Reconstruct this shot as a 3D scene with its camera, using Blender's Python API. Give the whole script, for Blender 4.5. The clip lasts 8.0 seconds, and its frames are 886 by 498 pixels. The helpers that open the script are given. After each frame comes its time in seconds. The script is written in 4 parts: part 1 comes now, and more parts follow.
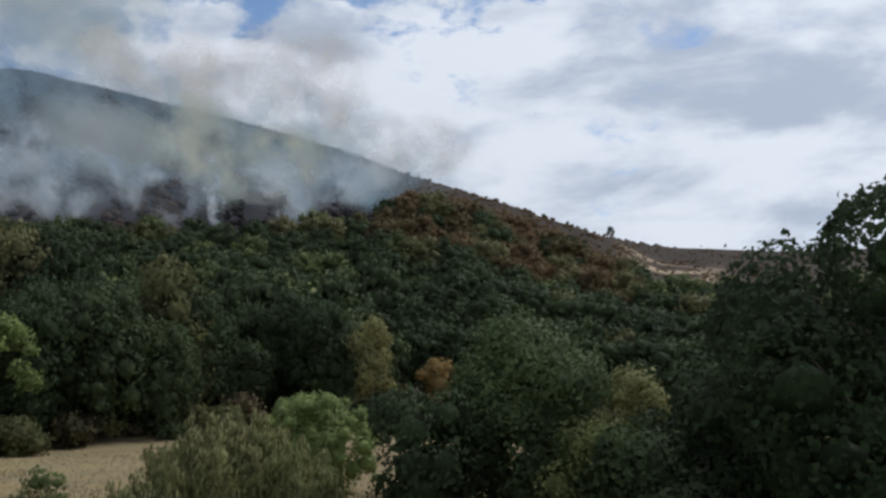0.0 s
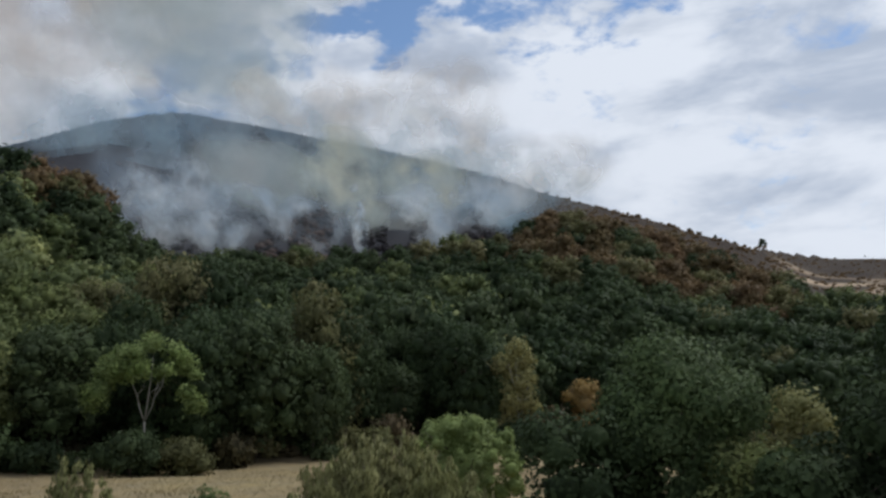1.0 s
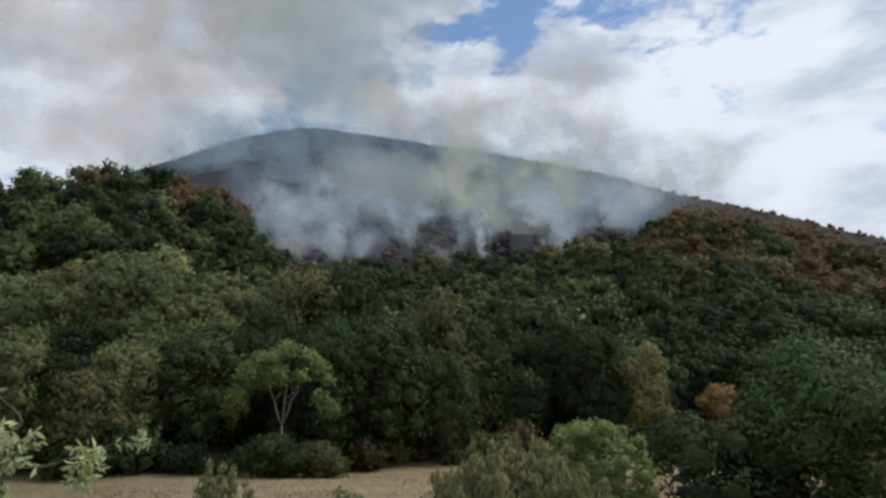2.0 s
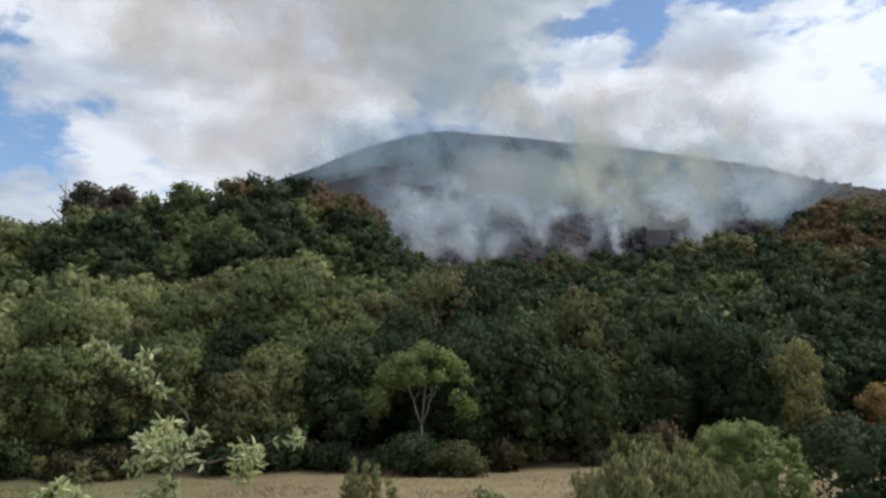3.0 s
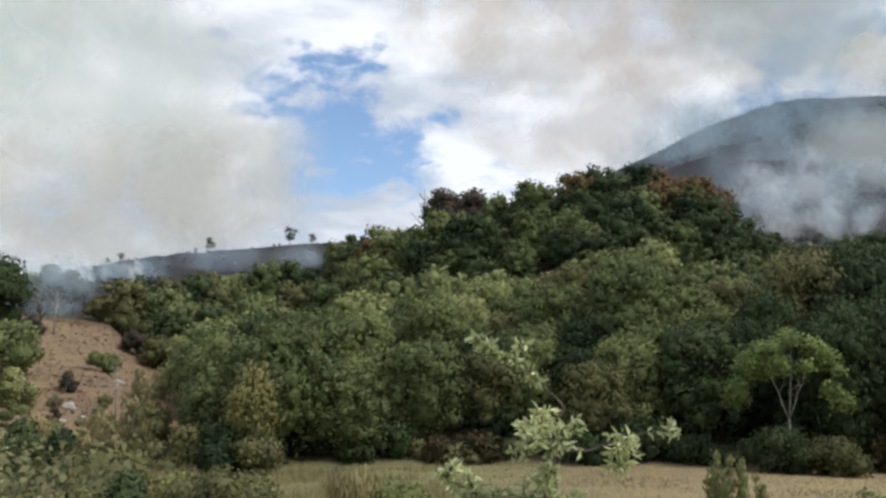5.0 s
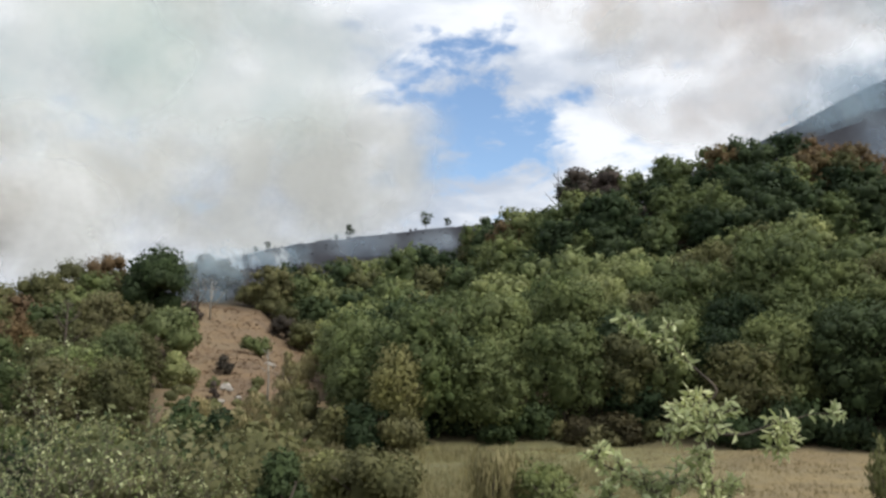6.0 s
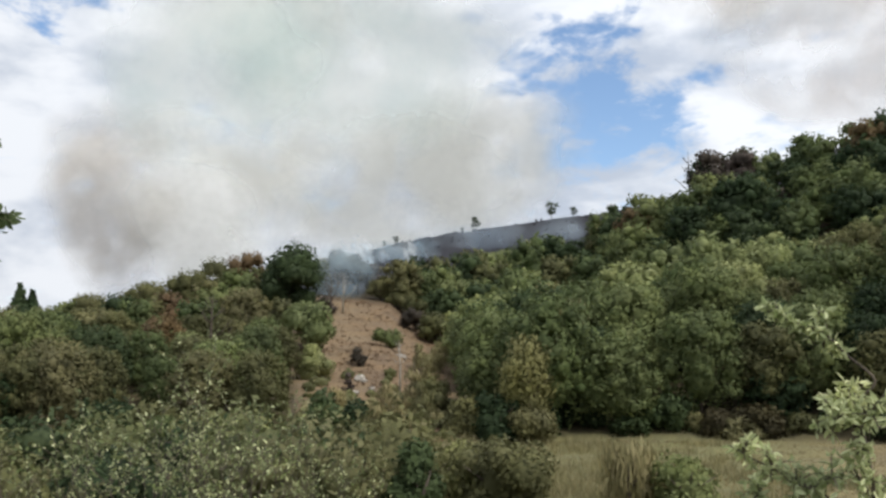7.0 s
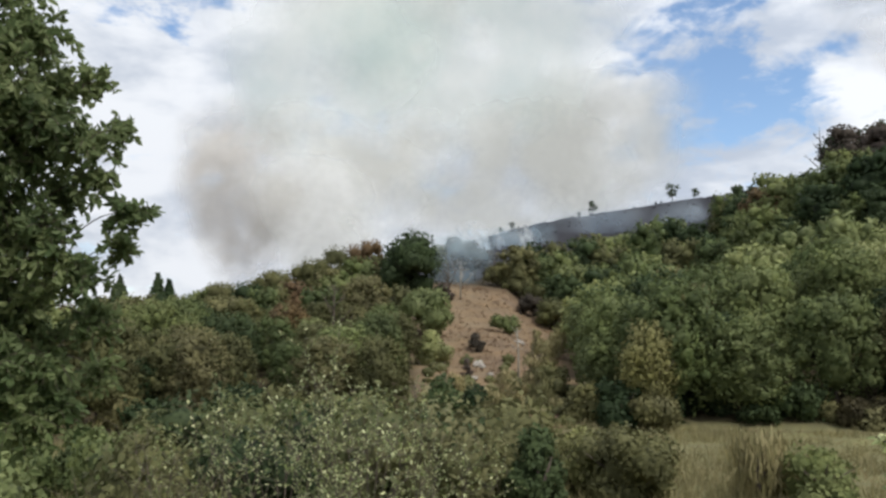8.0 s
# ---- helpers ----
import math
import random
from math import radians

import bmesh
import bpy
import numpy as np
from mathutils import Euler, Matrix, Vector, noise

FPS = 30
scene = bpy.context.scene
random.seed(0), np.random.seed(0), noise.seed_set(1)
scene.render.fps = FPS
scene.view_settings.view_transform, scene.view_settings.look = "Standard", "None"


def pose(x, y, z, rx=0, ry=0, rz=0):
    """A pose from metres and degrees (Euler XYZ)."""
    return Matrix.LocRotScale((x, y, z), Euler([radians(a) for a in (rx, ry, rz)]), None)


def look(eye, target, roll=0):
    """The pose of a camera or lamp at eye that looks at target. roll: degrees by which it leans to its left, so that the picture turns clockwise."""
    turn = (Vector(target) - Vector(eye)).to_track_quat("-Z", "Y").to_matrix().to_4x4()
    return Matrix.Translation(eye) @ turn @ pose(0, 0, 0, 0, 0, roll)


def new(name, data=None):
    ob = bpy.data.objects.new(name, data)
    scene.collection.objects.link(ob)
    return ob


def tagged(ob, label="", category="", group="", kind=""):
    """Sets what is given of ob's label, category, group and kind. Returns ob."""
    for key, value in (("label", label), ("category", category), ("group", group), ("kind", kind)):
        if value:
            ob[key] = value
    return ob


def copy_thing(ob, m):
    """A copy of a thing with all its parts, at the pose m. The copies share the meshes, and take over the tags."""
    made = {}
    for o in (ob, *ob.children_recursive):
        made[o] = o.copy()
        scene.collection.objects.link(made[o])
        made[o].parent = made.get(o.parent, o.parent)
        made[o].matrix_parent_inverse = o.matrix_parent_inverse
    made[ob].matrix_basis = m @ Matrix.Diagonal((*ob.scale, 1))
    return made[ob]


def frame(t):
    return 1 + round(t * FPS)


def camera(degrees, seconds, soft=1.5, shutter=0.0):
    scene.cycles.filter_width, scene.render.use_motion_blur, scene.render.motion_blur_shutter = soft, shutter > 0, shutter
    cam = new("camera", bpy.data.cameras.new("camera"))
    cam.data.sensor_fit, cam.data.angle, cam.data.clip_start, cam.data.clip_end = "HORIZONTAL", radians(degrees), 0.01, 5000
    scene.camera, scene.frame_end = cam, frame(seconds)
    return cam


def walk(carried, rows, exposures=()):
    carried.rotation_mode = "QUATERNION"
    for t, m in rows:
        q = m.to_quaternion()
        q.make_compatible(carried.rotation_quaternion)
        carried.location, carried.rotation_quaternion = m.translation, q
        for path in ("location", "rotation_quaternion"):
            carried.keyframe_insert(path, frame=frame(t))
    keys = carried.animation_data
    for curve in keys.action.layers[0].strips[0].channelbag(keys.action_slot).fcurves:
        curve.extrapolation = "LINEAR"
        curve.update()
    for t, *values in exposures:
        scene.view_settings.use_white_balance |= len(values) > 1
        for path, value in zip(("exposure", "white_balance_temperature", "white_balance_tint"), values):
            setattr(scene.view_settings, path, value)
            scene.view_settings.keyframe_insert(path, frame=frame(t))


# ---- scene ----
# Azimuths are degrees to the left of the first view; the valley meadow is z = 0 and the eye 8 m above it.
EYE = 8.0
ARM = 0.2
cam = camera(56.0, 8.0, soft=2.7)
ROWS = [
    (0.0, 98.262, -0.175, -0.025), (0.5, 99.105, -0.018, 4.565), (1.0, 99.708, 0.183, 9.782),
    (1.5, 100.036, 0.339, 14.117), (1.7, 100.057, 0.260, 15.820), (2.8, 100.110, 0.190, 25.650), (3.0, 100.105, 0.184, 27.650), (3.5, 99.991, 0.046, 32.775),
    (4.0, 99.774, -0.297, 38.756), (4.5, 99.707, -0.368, 44.568), (5.0, 99.441, -0.239, 51.224), (5.2, 99.171, -0.220, 53.592),
    (6.3, 97.860, -0.060, 62.850),
    (6.5, 97.684, -0.014, 64.474), (7.0, 97.579, 0.198, 69.369), (7.5, 97.354, 0.147, 73.604),
    (8.0, 96.647, 0.098, 77.395),
]
EXPOSURES = [(0.0, -0.2, 5950, 9), (1.5, -0.15, 6000, 9), (3.0, 0.12, 6100, 9), (4.5, 0.32, 6230, 9), (6.5, 0.36, 6300, 9), (8.0, 0.34, 6290, 9)]
walk(cam, [(t, pose(-ARM * math.sin(radians(rz)), ARM * math.cos(radians(rz)), EYE, rx, ry, rz)) for t, rx, ry, rz in ROWS], EXPOSURES)

SUN_AZ, SUN_EL = -62.0, 52.0


def way(az, el=0.0):
    a, e = radians(az), radians(el)
    return Vector((-math.sin(a) * math.cos(e), math.cos(a) * math.cos(e), math.sin(e)))


# ---- light ----
class Nodes:
    """Short hand for building a node tree."""

    def __init__(self, tree):
        self.tree = tree
        tree.nodes.clear()

    def add(self, kind, ins=None):
        n = self.tree.nodes.new(kind)
        for k, v in (ins or {}).items():
            self.put(n.inputs[k], v)
        return n

    def attribute(self, name):
        n = self.add("ShaderNodeAttribute")
        n.attribute_name = name
        return n

    def put(self, socket, v):
        if isinstance(v, bpy.types.NodeSocket):
            self.tree.links.new(v, socket)
        else:
            socket.default_value = v

    def math(self, op, a, b=0.0, c=0.0, clamp=False):
        n = self.add("ShaderNodeMath")
        n.operation, n.use_clamp = op, clamp
        for i, v in enumerate((a, b, c)):
            self.put(n.inputs[i], v)
        return n.outputs[0]

    def vmath(self, op, a, b=(0, 0, 0)):
        n = self.add("ShaderNodeVectorMath")
        n.operation = op
        self.put(n.inputs[0], a)
        if op == "SCALE":
            self.put(n.inputs["Scale"], b)
        else:
            self.put(n.inputs[1], b)
        return n.outputs["Value"] if op in ("DOT_PRODUCT", "LENGTH", "DISTANCE") else n.outputs["Vector"]

    def noise(self, vec, scale, detail=4.0, rough=0.55, distortion=0.0):
        n = self.add("ShaderNodeTexNoise", {"Scale": scale, "Detail": detail, "Roughness": rough, "Distortion": distortion})
        if vec is not None:
            self.put(n.inputs["Vector"], vec)
        return n

    def step(self, v, lo, hi, to0=0.0, to1=1.0):
        n = self.add("ShaderNodeMapRange")
        n.interpolation_type = "SMOOTHSTEP"
        for i, x in enumerate((v, lo, hi, to0, to1)):
            self.put(n.inputs[i], x)
        return n.outputs[0]

    def mix(self, fac, a, b, blend="MIX"):
        n = self.add("ShaderNodeMix")
        n.data_type, n.blend_type = "RGBA", blend
        self.put(n.inputs[0], fac)
        self.put(n.inputs[6], a)
        self.put(n.inputs[7], b)
        return n.outputs[2]


def rgb(r, g, b):
    return (r, g, b, 1.0)


def build_world():
    world = bpy.data.worlds.new("sky")
    world.use_nodes = True
    scene.world = world
    n = Nodes(world.node_tree)
    sky = n.add("ShaderNodeTexSky")
    sky.sky_type, sky.sun_disc = "NISHITA", False
    sky.sun_elevation, sky.sun_rotation = radians(SUN_EL), radians(-SUN_AZ)
    sky.air_density, sky.dust_density, sky.ozone_density = 1.0, 0.6, 1.6
    d = n.add("ShaderNodeTexCoord").outputs["Generated"]
    sep = n.add("ShaderNodeSeparateXYZ", {0: d})
    up = n.math("MAXIMUM", sep.outputs[2], 0.0)
    # cloud deck: the ray meets a layer overhead
    flat = n.vmath("MULTIPLY", d, (1, 1, 0))
    deck = n.vmath("SCALE", flat, n.math("DIVIDE", 1.0, n.math("ADD", up, 0.22)))
    stretched = n.vmath("MULTIPLY", d, (1.0, 1.0, 2.0))
    big = n.noise(stretched, 3.6, 6.0, 0.52, 0.3).outputs[0]
    fine = n.noise(deck, 3.4, 6.0, 0.58, 0.3).outputs[0]
    crisp = n.noise(n.vmath("MULTIPLY", d, (1.0, 1.0, 1.9)), 15.0, 6.0, 0.62, 0.4).outputs[0]
    cover = n.math("ADD", n.math("ADD", n.math("MULTIPLY", big, 0.36), n.math("MULTIPLY", fine, 0.29)), n.math("MULTIPLY", crisp, 0.35))
    bent = n.vmath("ADD", d, n.vmath("SCALE", n.vmath("SUBTRACT", n.noise(stretched, 7.0, 5.0, 0.6).outputs[1], (0.5, 0.5, 0.5)), 0.32))
    # breaks in the cover where blue shows
    for az, el, size, depth in ((14.6, 24.6, 6.5, 0.25), (6.0, 26.0, 6.0, 0.18), (-2.0, 26.0, 7.0, 0.20), (58.0, 16.5, 9.0, 0.17), (26.0, 20.0, 8.0, 0.15),
                                (97.0, 24.5, 7.0, 0.18), (63.0, 22.0, 6.0, 0.09), (84.0, 26.0, 5.0, 0.08)):
        gap = n.vmath("DISTANCE", bent, way(az, el))
        cover = n.math("SUBTRACT", cover, n.step(gap, math.radians(size), 0.0, 0.0, depth))
    mask = n.step(cover, 0.34, 0.46)
    shade = n.noise(n.vmath("MULTIPLY", d, (1.0, 1.0, 2.6)), 5.0, 5.0, 0.55, 0.2).outputs[0]
    tone = n.mix(n.step(shade, 0.36, 0.62), rgb(0.55, 0.60, 0.69), rgb(0.95, 0.96, 0.99))
    glow = n.math("ADD", 0.83, n.math("MULTIPLY", n.vmath("DOT_PRODUCT", d, way(SUN_AZ, SUN_EL)), 0.2))
    clouds = n.add("ShaderNodeBackground", {"Color": tone, "Strength": glow})
    blue = n.add("ShaderNodeBackground", {"Color": n.add("ShaderNodeHueSaturation", {"Color": sky.outputs[0], "Hue": 0.5, "Saturation": 1.0}).outputs[0], "Strength": 0.135})
    both = n.add("ShaderNodeMixShader", {0: mask, 1: blue.outputs[0], 2: clouds.outputs[0]})
    n.add("ShaderNodeOutputWorld", {0: both.outputs[0]})


build_world()
sun = new("sun", bpy.data.lights.new("sun", "SUN"))
sun.data.energy, sun.data.angle, sun.data.color = 2.4, radians(8.0), (1.0, 0.94, 0.85)
sun.matrix_world = look(way(SUN_AZ, SUN_EL) * 100, (0, 0, 0))


# ---- materials ----
def material(name):
    m = bpy.data.materials.new(name)
    m.use_nodes = True
    return m, Nodes(m.node_tree)


def leaf_material(name, colour, pale, spread=0.5, through_light=0.3, rough=0.6, rare=1.0):
    """Foliage: varies leaf by leaf and tree by tree, lets some light through."""
    m, n = material(name)
    leaf = n.add("ShaderNodeNewGeometry").outputs["Random Per Island"]
    tree = n.math("ADD", n.add("ShaderNodeObjectInfo").outputs["Random"], n.attribute("tree_tint").outputs["Fac"])
    tree = n.math("FRACT", tree)
    where = n.add("ShaderNodeNewGeometry").outputs["Position"]
    patch = n.noise(where, 0.22, 3.0).outputs[0]
    c = n.mix(n.math("MULTIPLY", n.math("POWER", leaf, rare), 0.85), colour, pale)
    hsv = n.add("ShaderNodeHueSaturation", {"Color": c,
                                            "Hue": n.math("ADD", n.math("MULTIPLY", n.math("SUBTRACT", tree, 0.5), -0.036), 0.5),
                                            "Saturation": n.math("ADD", n.math("MULTIPLY", patch, 0.5), 0.75),
                                            "Value": n.math("ADD", n.math("MULTIPLY", n.math("SUBTRACT", n.math("ADD", tree, patch), 1.0), spread * 1.4), 1.2)})
    body = n.add("ShaderNodeBsdfPrincipled", {"Base Color": hsv.outputs[0], "Roughness": rough, "Specular IOR Level": 0.08})
    back = n.add("ShaderNodeBsdfTranslucent", {"Color": n.mix(0.5, hsv.outputs[0], pale)})
    both = n.add("ShaderNodeMixShader", {0: through_light, 1: body.outputs[0], 2: back.outputs[0]})
    n.add("ShaderNodeOutputMaterial", {0: both.outputs[0]})
    return m


def bark_material(name, colour, pale):
    m, n = material(name)
    at = n.add("ShaderNodeTexCoord").outputs["Object"]
    ridge = n.noise(n.vmath("MULTIPLY", at, (1, 1, 0.2)), 14.0, 5.0).outputs[0]
    c = n.mix(n.step(ridge, 0.35, 0.7), colour, pale)
    bump = n.add("ShaderNodeBump", {"Strength": 0.5, "Distance": 0.02, "Height": ridge})
    b = n.add("ShaderNodeBsdfPrincipled", {"Base Color": c, "Roughness": 0.85, "Normal": bump.outputs[0]})
    n.add("ShaderNodeOutputMaterial", {0: b.outputs[0]})
    return m


def ground_material():
    """Cover colours come from the sheet; grain, tufts and stains from noise."""
    m, n = material("hillside_ground")
    cover = n.attribute("cover").outputs["Color"]
    where = n.add("ShaderNodeNewGeometry").outputs["Position"]
    broad = n.noise(where, 0.035, 5.0, 0.6).outputs[0]
    mid = n.noise(where, 0.3, 6.0, 0.65).outputs[0]
    grain = n.noise(where, 2.2, 5.0, 0.7).outputs[0]
    value = n.math("ADD", n.math("ADD", n.math("MULTIPLY", broad, 0.9), n.math("MULTIPLY", mid, 0.8)), n.math("MULTIPLY", grain, 0.5))
    c = n.add("ShaderNodeHueSaturation", {"Color": cover, "Hue": n.math("ADD", 0.475, n.math("MULTIPLY", broad, 0.05)),
                                          "Saturation": n.math("ADD", 0.7, n.math("MULTIPLY", mid, 0.6)), "Value": n.math("SUBTRACT", value, 0.1)})
    bump = n.add("ShaderNodeBump", {"Strength": 0.8, "Distance": 0.5, "Height": n.math("ADD", mid, n.math("MULTIPLY", grain, 0.4))})
    b = n.add("ShaderNodeBsdfPrincipled", {"Base Color": c.outputs[0], "Roughness": 0.95, "Specular IOR Level": 0.1, "Normal": bump.outputs[0]})
    n.add("ShaderNodeOutputMaterial", {0: b.outputs[0]})
    return m


def smoke_material(name, colour, pale, density, billow=2.6, lo=0.30, hi=0.70):
    """Drifting smoke: thin at its rim, thick and thin by billows."""
    m, n = material(name)
    uv = n.add("ShaderNodeTexCoord").outputs["UV"]
    seed = n.math("MULTIPLY", n.add("ShaderNodeObjectInfo").outputs["Random"], 91.0)
    drift = n.add("ShaderNodeUVMap")
    drift.uv_map = "Drift"
    shifted = n.vmath("ADD", drift.outputs[0], n.add("ShaderNodeCombineXYZ", {0: seed, 1: n.math("MULTIPLY", seed, 0.7), 2: seed}).outputs[0])
    wob = n.noise(shifted, 2.6, 4.0, 0.55).outputs[1]
    centred = n.vmath("SCALE", n.vmath("SUBTRACT", uv, (0.5, 0.5, 0.0)), 2.0)
    warped = n.vmath("ADD", centred, n.vmath("SCALE", n.vmath("SUBTRACT", wob, (0.5, 0.5, 0.5)), 0.8))
    flat = n.vmath("MULTIPLY", warped, (1, 1, 0))
    rim = n.step(n.vmath("LENGTH", flat), 1.0, 0.4)
    edge = n.step(n.vmath("LENGTH", centred), 1.0, 0.75)
    puffs = n.noise(shifted, billow, 4.0, 0.5, 0.15).outputs[0]
    alpha = n.math("MULTIPLY", n.math("MULTIPLY", rim, edge), n.step(puffs, lo, hi, 0.1, 1.0))
    alpha = n.math("MULTIPLY", alpha, density, clamp=True)
    tone = n.mix(n.step(n.noise(shifted, billow * 0.8, 4.0).outputs[0], 0.3, 0.7), colour, pale)
    a = n.add("ShaderNodeBsdfDiffuse", {"Color": tone})
    b = n.add("ShaderNodeBsdfTranslucent", {"Color": tone})
    body = n.add("ShaderNodeMixShader", {0: 0.5, 1: a.outputs[0], 2: b.outputs[0]})
    clear = n.add("ShaderNodeBsdfTransparent")
    out = n.add("ShaderNodeMixShader", {0: alpha, 1: clear.outputs[0], 2: body.outputs[0]})
    n.add("ShaderNodeOutputMaterial", {0: out.outputs[0]})
    return m


LEAF = {
    # dark and light also carry cloud shade and sunlight as leaf colour
    "dark": leaf_material("dark_and_shaded_green_leaves", rgb(0.029, 0.043, 0.020), rgb(0.053, 0.074, 0.033)),
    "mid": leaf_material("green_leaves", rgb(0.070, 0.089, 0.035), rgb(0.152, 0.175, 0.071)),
    "light": leaf_material("light_and_sunlit_green_leaves", rgb(0.122, 0.142, 0.054), rgb(0.262, 0.282, 0.122)),
    "olive": leaf_material("olive_leaves", rgb(0.072, 0.073, 0.031), rgb(0.155, 0.150, 0.070)),
    "brown": leaf_material("scorched_brown_leaves", rgb(0.084, 0.061, 0.031), rgb(0.156, 0.112, 0.058)),
    "yellow": leaf_material("yellowing_leaves", rgb(0.165, 0.150, 0.060), rgb(0.31, 0.28, 0.13)),
    "orange": leaf_material("orange_leaves", rgb(0.17, 0.115, 0.042), rgb(0.29, 0.20, 0.085)),
    "willow": leaf_material("grey_green_willow_leaves", rgb(0.098, 0.106, 0.042), rgb(0.205, 0.205, 0.092)),
    "ivy": leaf_material("fresh_green_leaves", rgb(0.092, 0.126, 0.038), rgb(0.235, 0.285, 0.105)),
    # pale: sun glinting on the sapling's leaves, put into their colour
    "pale": leaf_material("pale_sun_glint_leaves", rgb(0.19, 0.225, 0.085), rgb(0.70, 0.72, 0.44), through_light=0.4, rough=0.6, rare=1.3),
    "scrub": leaf_material("pale_green_scrub_leaves", rgb(0.090, 0.118, 0.036), rgb(0.66, 0.68, 0.38), through_light=0.35, rough=0.6, rare=2.8),
    "plum": leaf_material("deep_green_leaves", rgb(0.066, 0.100, 0.036), rgb(0.22, 0.26, 0.12), through_light=0.5, rough=0.45),
    "plumtree": leaf_material("purple_brown_leaves", rgb(0.050, 0.042, 0.034), rgb(0.100, 0.082, 0.066)),
    "burnt": leaf_material("burnt_heather", rgb(0.026, 0.024, 0.027), rgb(0.055, 0.048, 0.052)),
    "rust": leaf_material("rusty_bracken", rgb(0.052, 0.036, 0.032), rgb(0.095, 0.06, 0.048)),
    "tall": leaf_material("tall_olive_grass", rgb(0.12, 0.115, 0.05), rgb(0.26, 0.23, 0.12), through_light=0.3),
    "deep": leaf_material("deep_green_oak_leaves", rgb(0.036, 0.058, 0.025), rgb(0.085, 0.118, 0.052)),
    "bramble": leaf_material("brown_bramble_leaves", rgb(0.045, 0.039, 0.022), rgb(0.090, 0.074, 0.040)),
    "grass": leaf_material("dry_grass", rgb(0.21, 0.17, 0.092), rgb(0.265, 0.215, 0.12), through_light=0.25),
    "bracken": leaf_material("dead_bracken", rgb(0.15, 0.096, 0.062), rgb(0.24, 0.16, 0.105)),
}
BARK = bark_material("brown_bark", rgb(0.05, 0.038, 0.028), rgb(0.13, 0.10, 0.075))
PALE_BARK = bark_material("pale_birch_bark", rgb(0.20, 0.185, 0.155), rgb(0.42, 0.40, 0.35))
CHAR = bark_material("charred_bark", rgb(0.02, 0.018, 0.018), rgb(0.07, 0.06, 0.06))
STONE = bark_material("pale_stone", rgb(0.22, 0.20, 0.17), rgb(0.42, 0.39, 0.34))

# ---- the lie of the land ----
AZ = np.array([-180, -60, -36, -22, -15, -10, -3, 2, 6, 11, 15, 21, 28, 31, 33, 38, 42, 47, 52, 54, 58, 60, 66, 70, 73, 78, 81, 88, 95, 110, 180], float)
EDGE = np.array([70, 90, 110, 125, 125, 127, 127, 127, 115, 105, 100, 95, 92, 91, 90, 90, 90, 91, 90, 89, 88, 87, 86, 85, 84, 84, 84, 80, 78, 78, 70], float)
SHELF = np.array([150, 200, 250, 260, 270, 280, 290, 290, 270, 260, 250, 250, 250, 230, 215, 205, 205, 210, 215, 220, 230, 235, 230, 210, 170, 165, 160, 160, 160, 160, 150], float)
SHELF_EL = np.array([2, 3, 4, 3.0, 3.8, 6.4, 9.3, 10.5, 8.2, 7.8, 6.8, 7.0, 6.6, 8.2, 10.9, 12.2, 11.8, 10.7, 10.1, 7.9, 7.2, 5.2, 4.6, 4.2, 3.6, 4.0, 3.8, 2.2, 0.6, 0, 2])
CREST = np.array([500, 700, 900, 900, 900, 460, 480, 560, 600, 620, 620, 620, 620, 600, 600, 600, 600, 560, 500, 460, 420, 400, 400, 380, 360, 340, 320, 400, 400, 500, 500], float)
CREST_EL = np.array([5, 6, 7.4, 7.7, 8.3, 9.2, 11.5, 13.0, 14.5, 15.6, 16.4, 17.3, 18.0, 17.4, 16.9, 14.8, 13.2, 12, 10.8, 10.2, 9.7, 9.6, 9.0, 8.4, 7.7, 6.4, 5.0, 3.6, 2.0, 2, 5])


BEARING = np.arange(-180, 180.1, 0.5)
CREST_EL = np.convolve(np.pad(np.interp(BEARING, AZ, CREST_EL), 4, mode="edge"), np.array([1, 2, 3, 4, 5, 4, 3, 2, 1]) / 25, mode="valid")


def lay(az, column):
    return float(np.interp(az, AZ if len(column) == len(AZ) else BEARING, column))


def land(az, r):
    """Height of the ground at azimuth az and distance r."""
    az = (az + 180) % 360 - 180
    e, s, c = lay(az, EDGE), lay(az, SHELF), lay(az, CREST)
    zs = EYE + s * math.tan(radians(lay(az, SHELF_EL)))
    zc = EYE + c * math.tan(radians(lay(az, CREST_EL)))
    z = float(np.interp(r, (0, 5, 34, e, e + 0.52 * (s - e), s, s + 0.55 * (c - s), c - 12, c + 14, c + 120, 2500, 5000),
                        (6.4, 6.3, 0.3, 0, 0.37 * zs, zs, zs + 0.52 * (zc - zs), zc - 0.6, zc - 0.6, zc * 0.93, zc * 0.4, zc * 0.3)))
    x, y = -r * math.sin(radians(az)), r * math.cos(radians(az))
    rough = min(1.0, max(0.0, (r - 20) / 60))
    z += rough * (noise.noise((x * 0.05, y * 0.05, 3.1)) * 0.5 + noise.noise((x * 0.018, y * 0.018, 7.7)) * min(r, 300) * 0.004)
    f = (r - e) / (s - e)
    if 0 < f < 1:
        z += 4 * f * (1 - f) * (noise.noise((x * 0.028, y * 0.028, 12.3)) * 4.5 + noise.noise((x * 0.07, y * 0.07, 2.2)) * 2.0)
    return z


def spot(az, r, lift=0.0):
    return Vector((-r * math.sin(radians(az)), r * math.cos(radians(az)), land(az, r) + lift))


def soft(lo, hi, v):
    t = min(1.0, max(0.0, (v - lo) / (hi - lo)))
    return t * t * (3 - 2 * t)


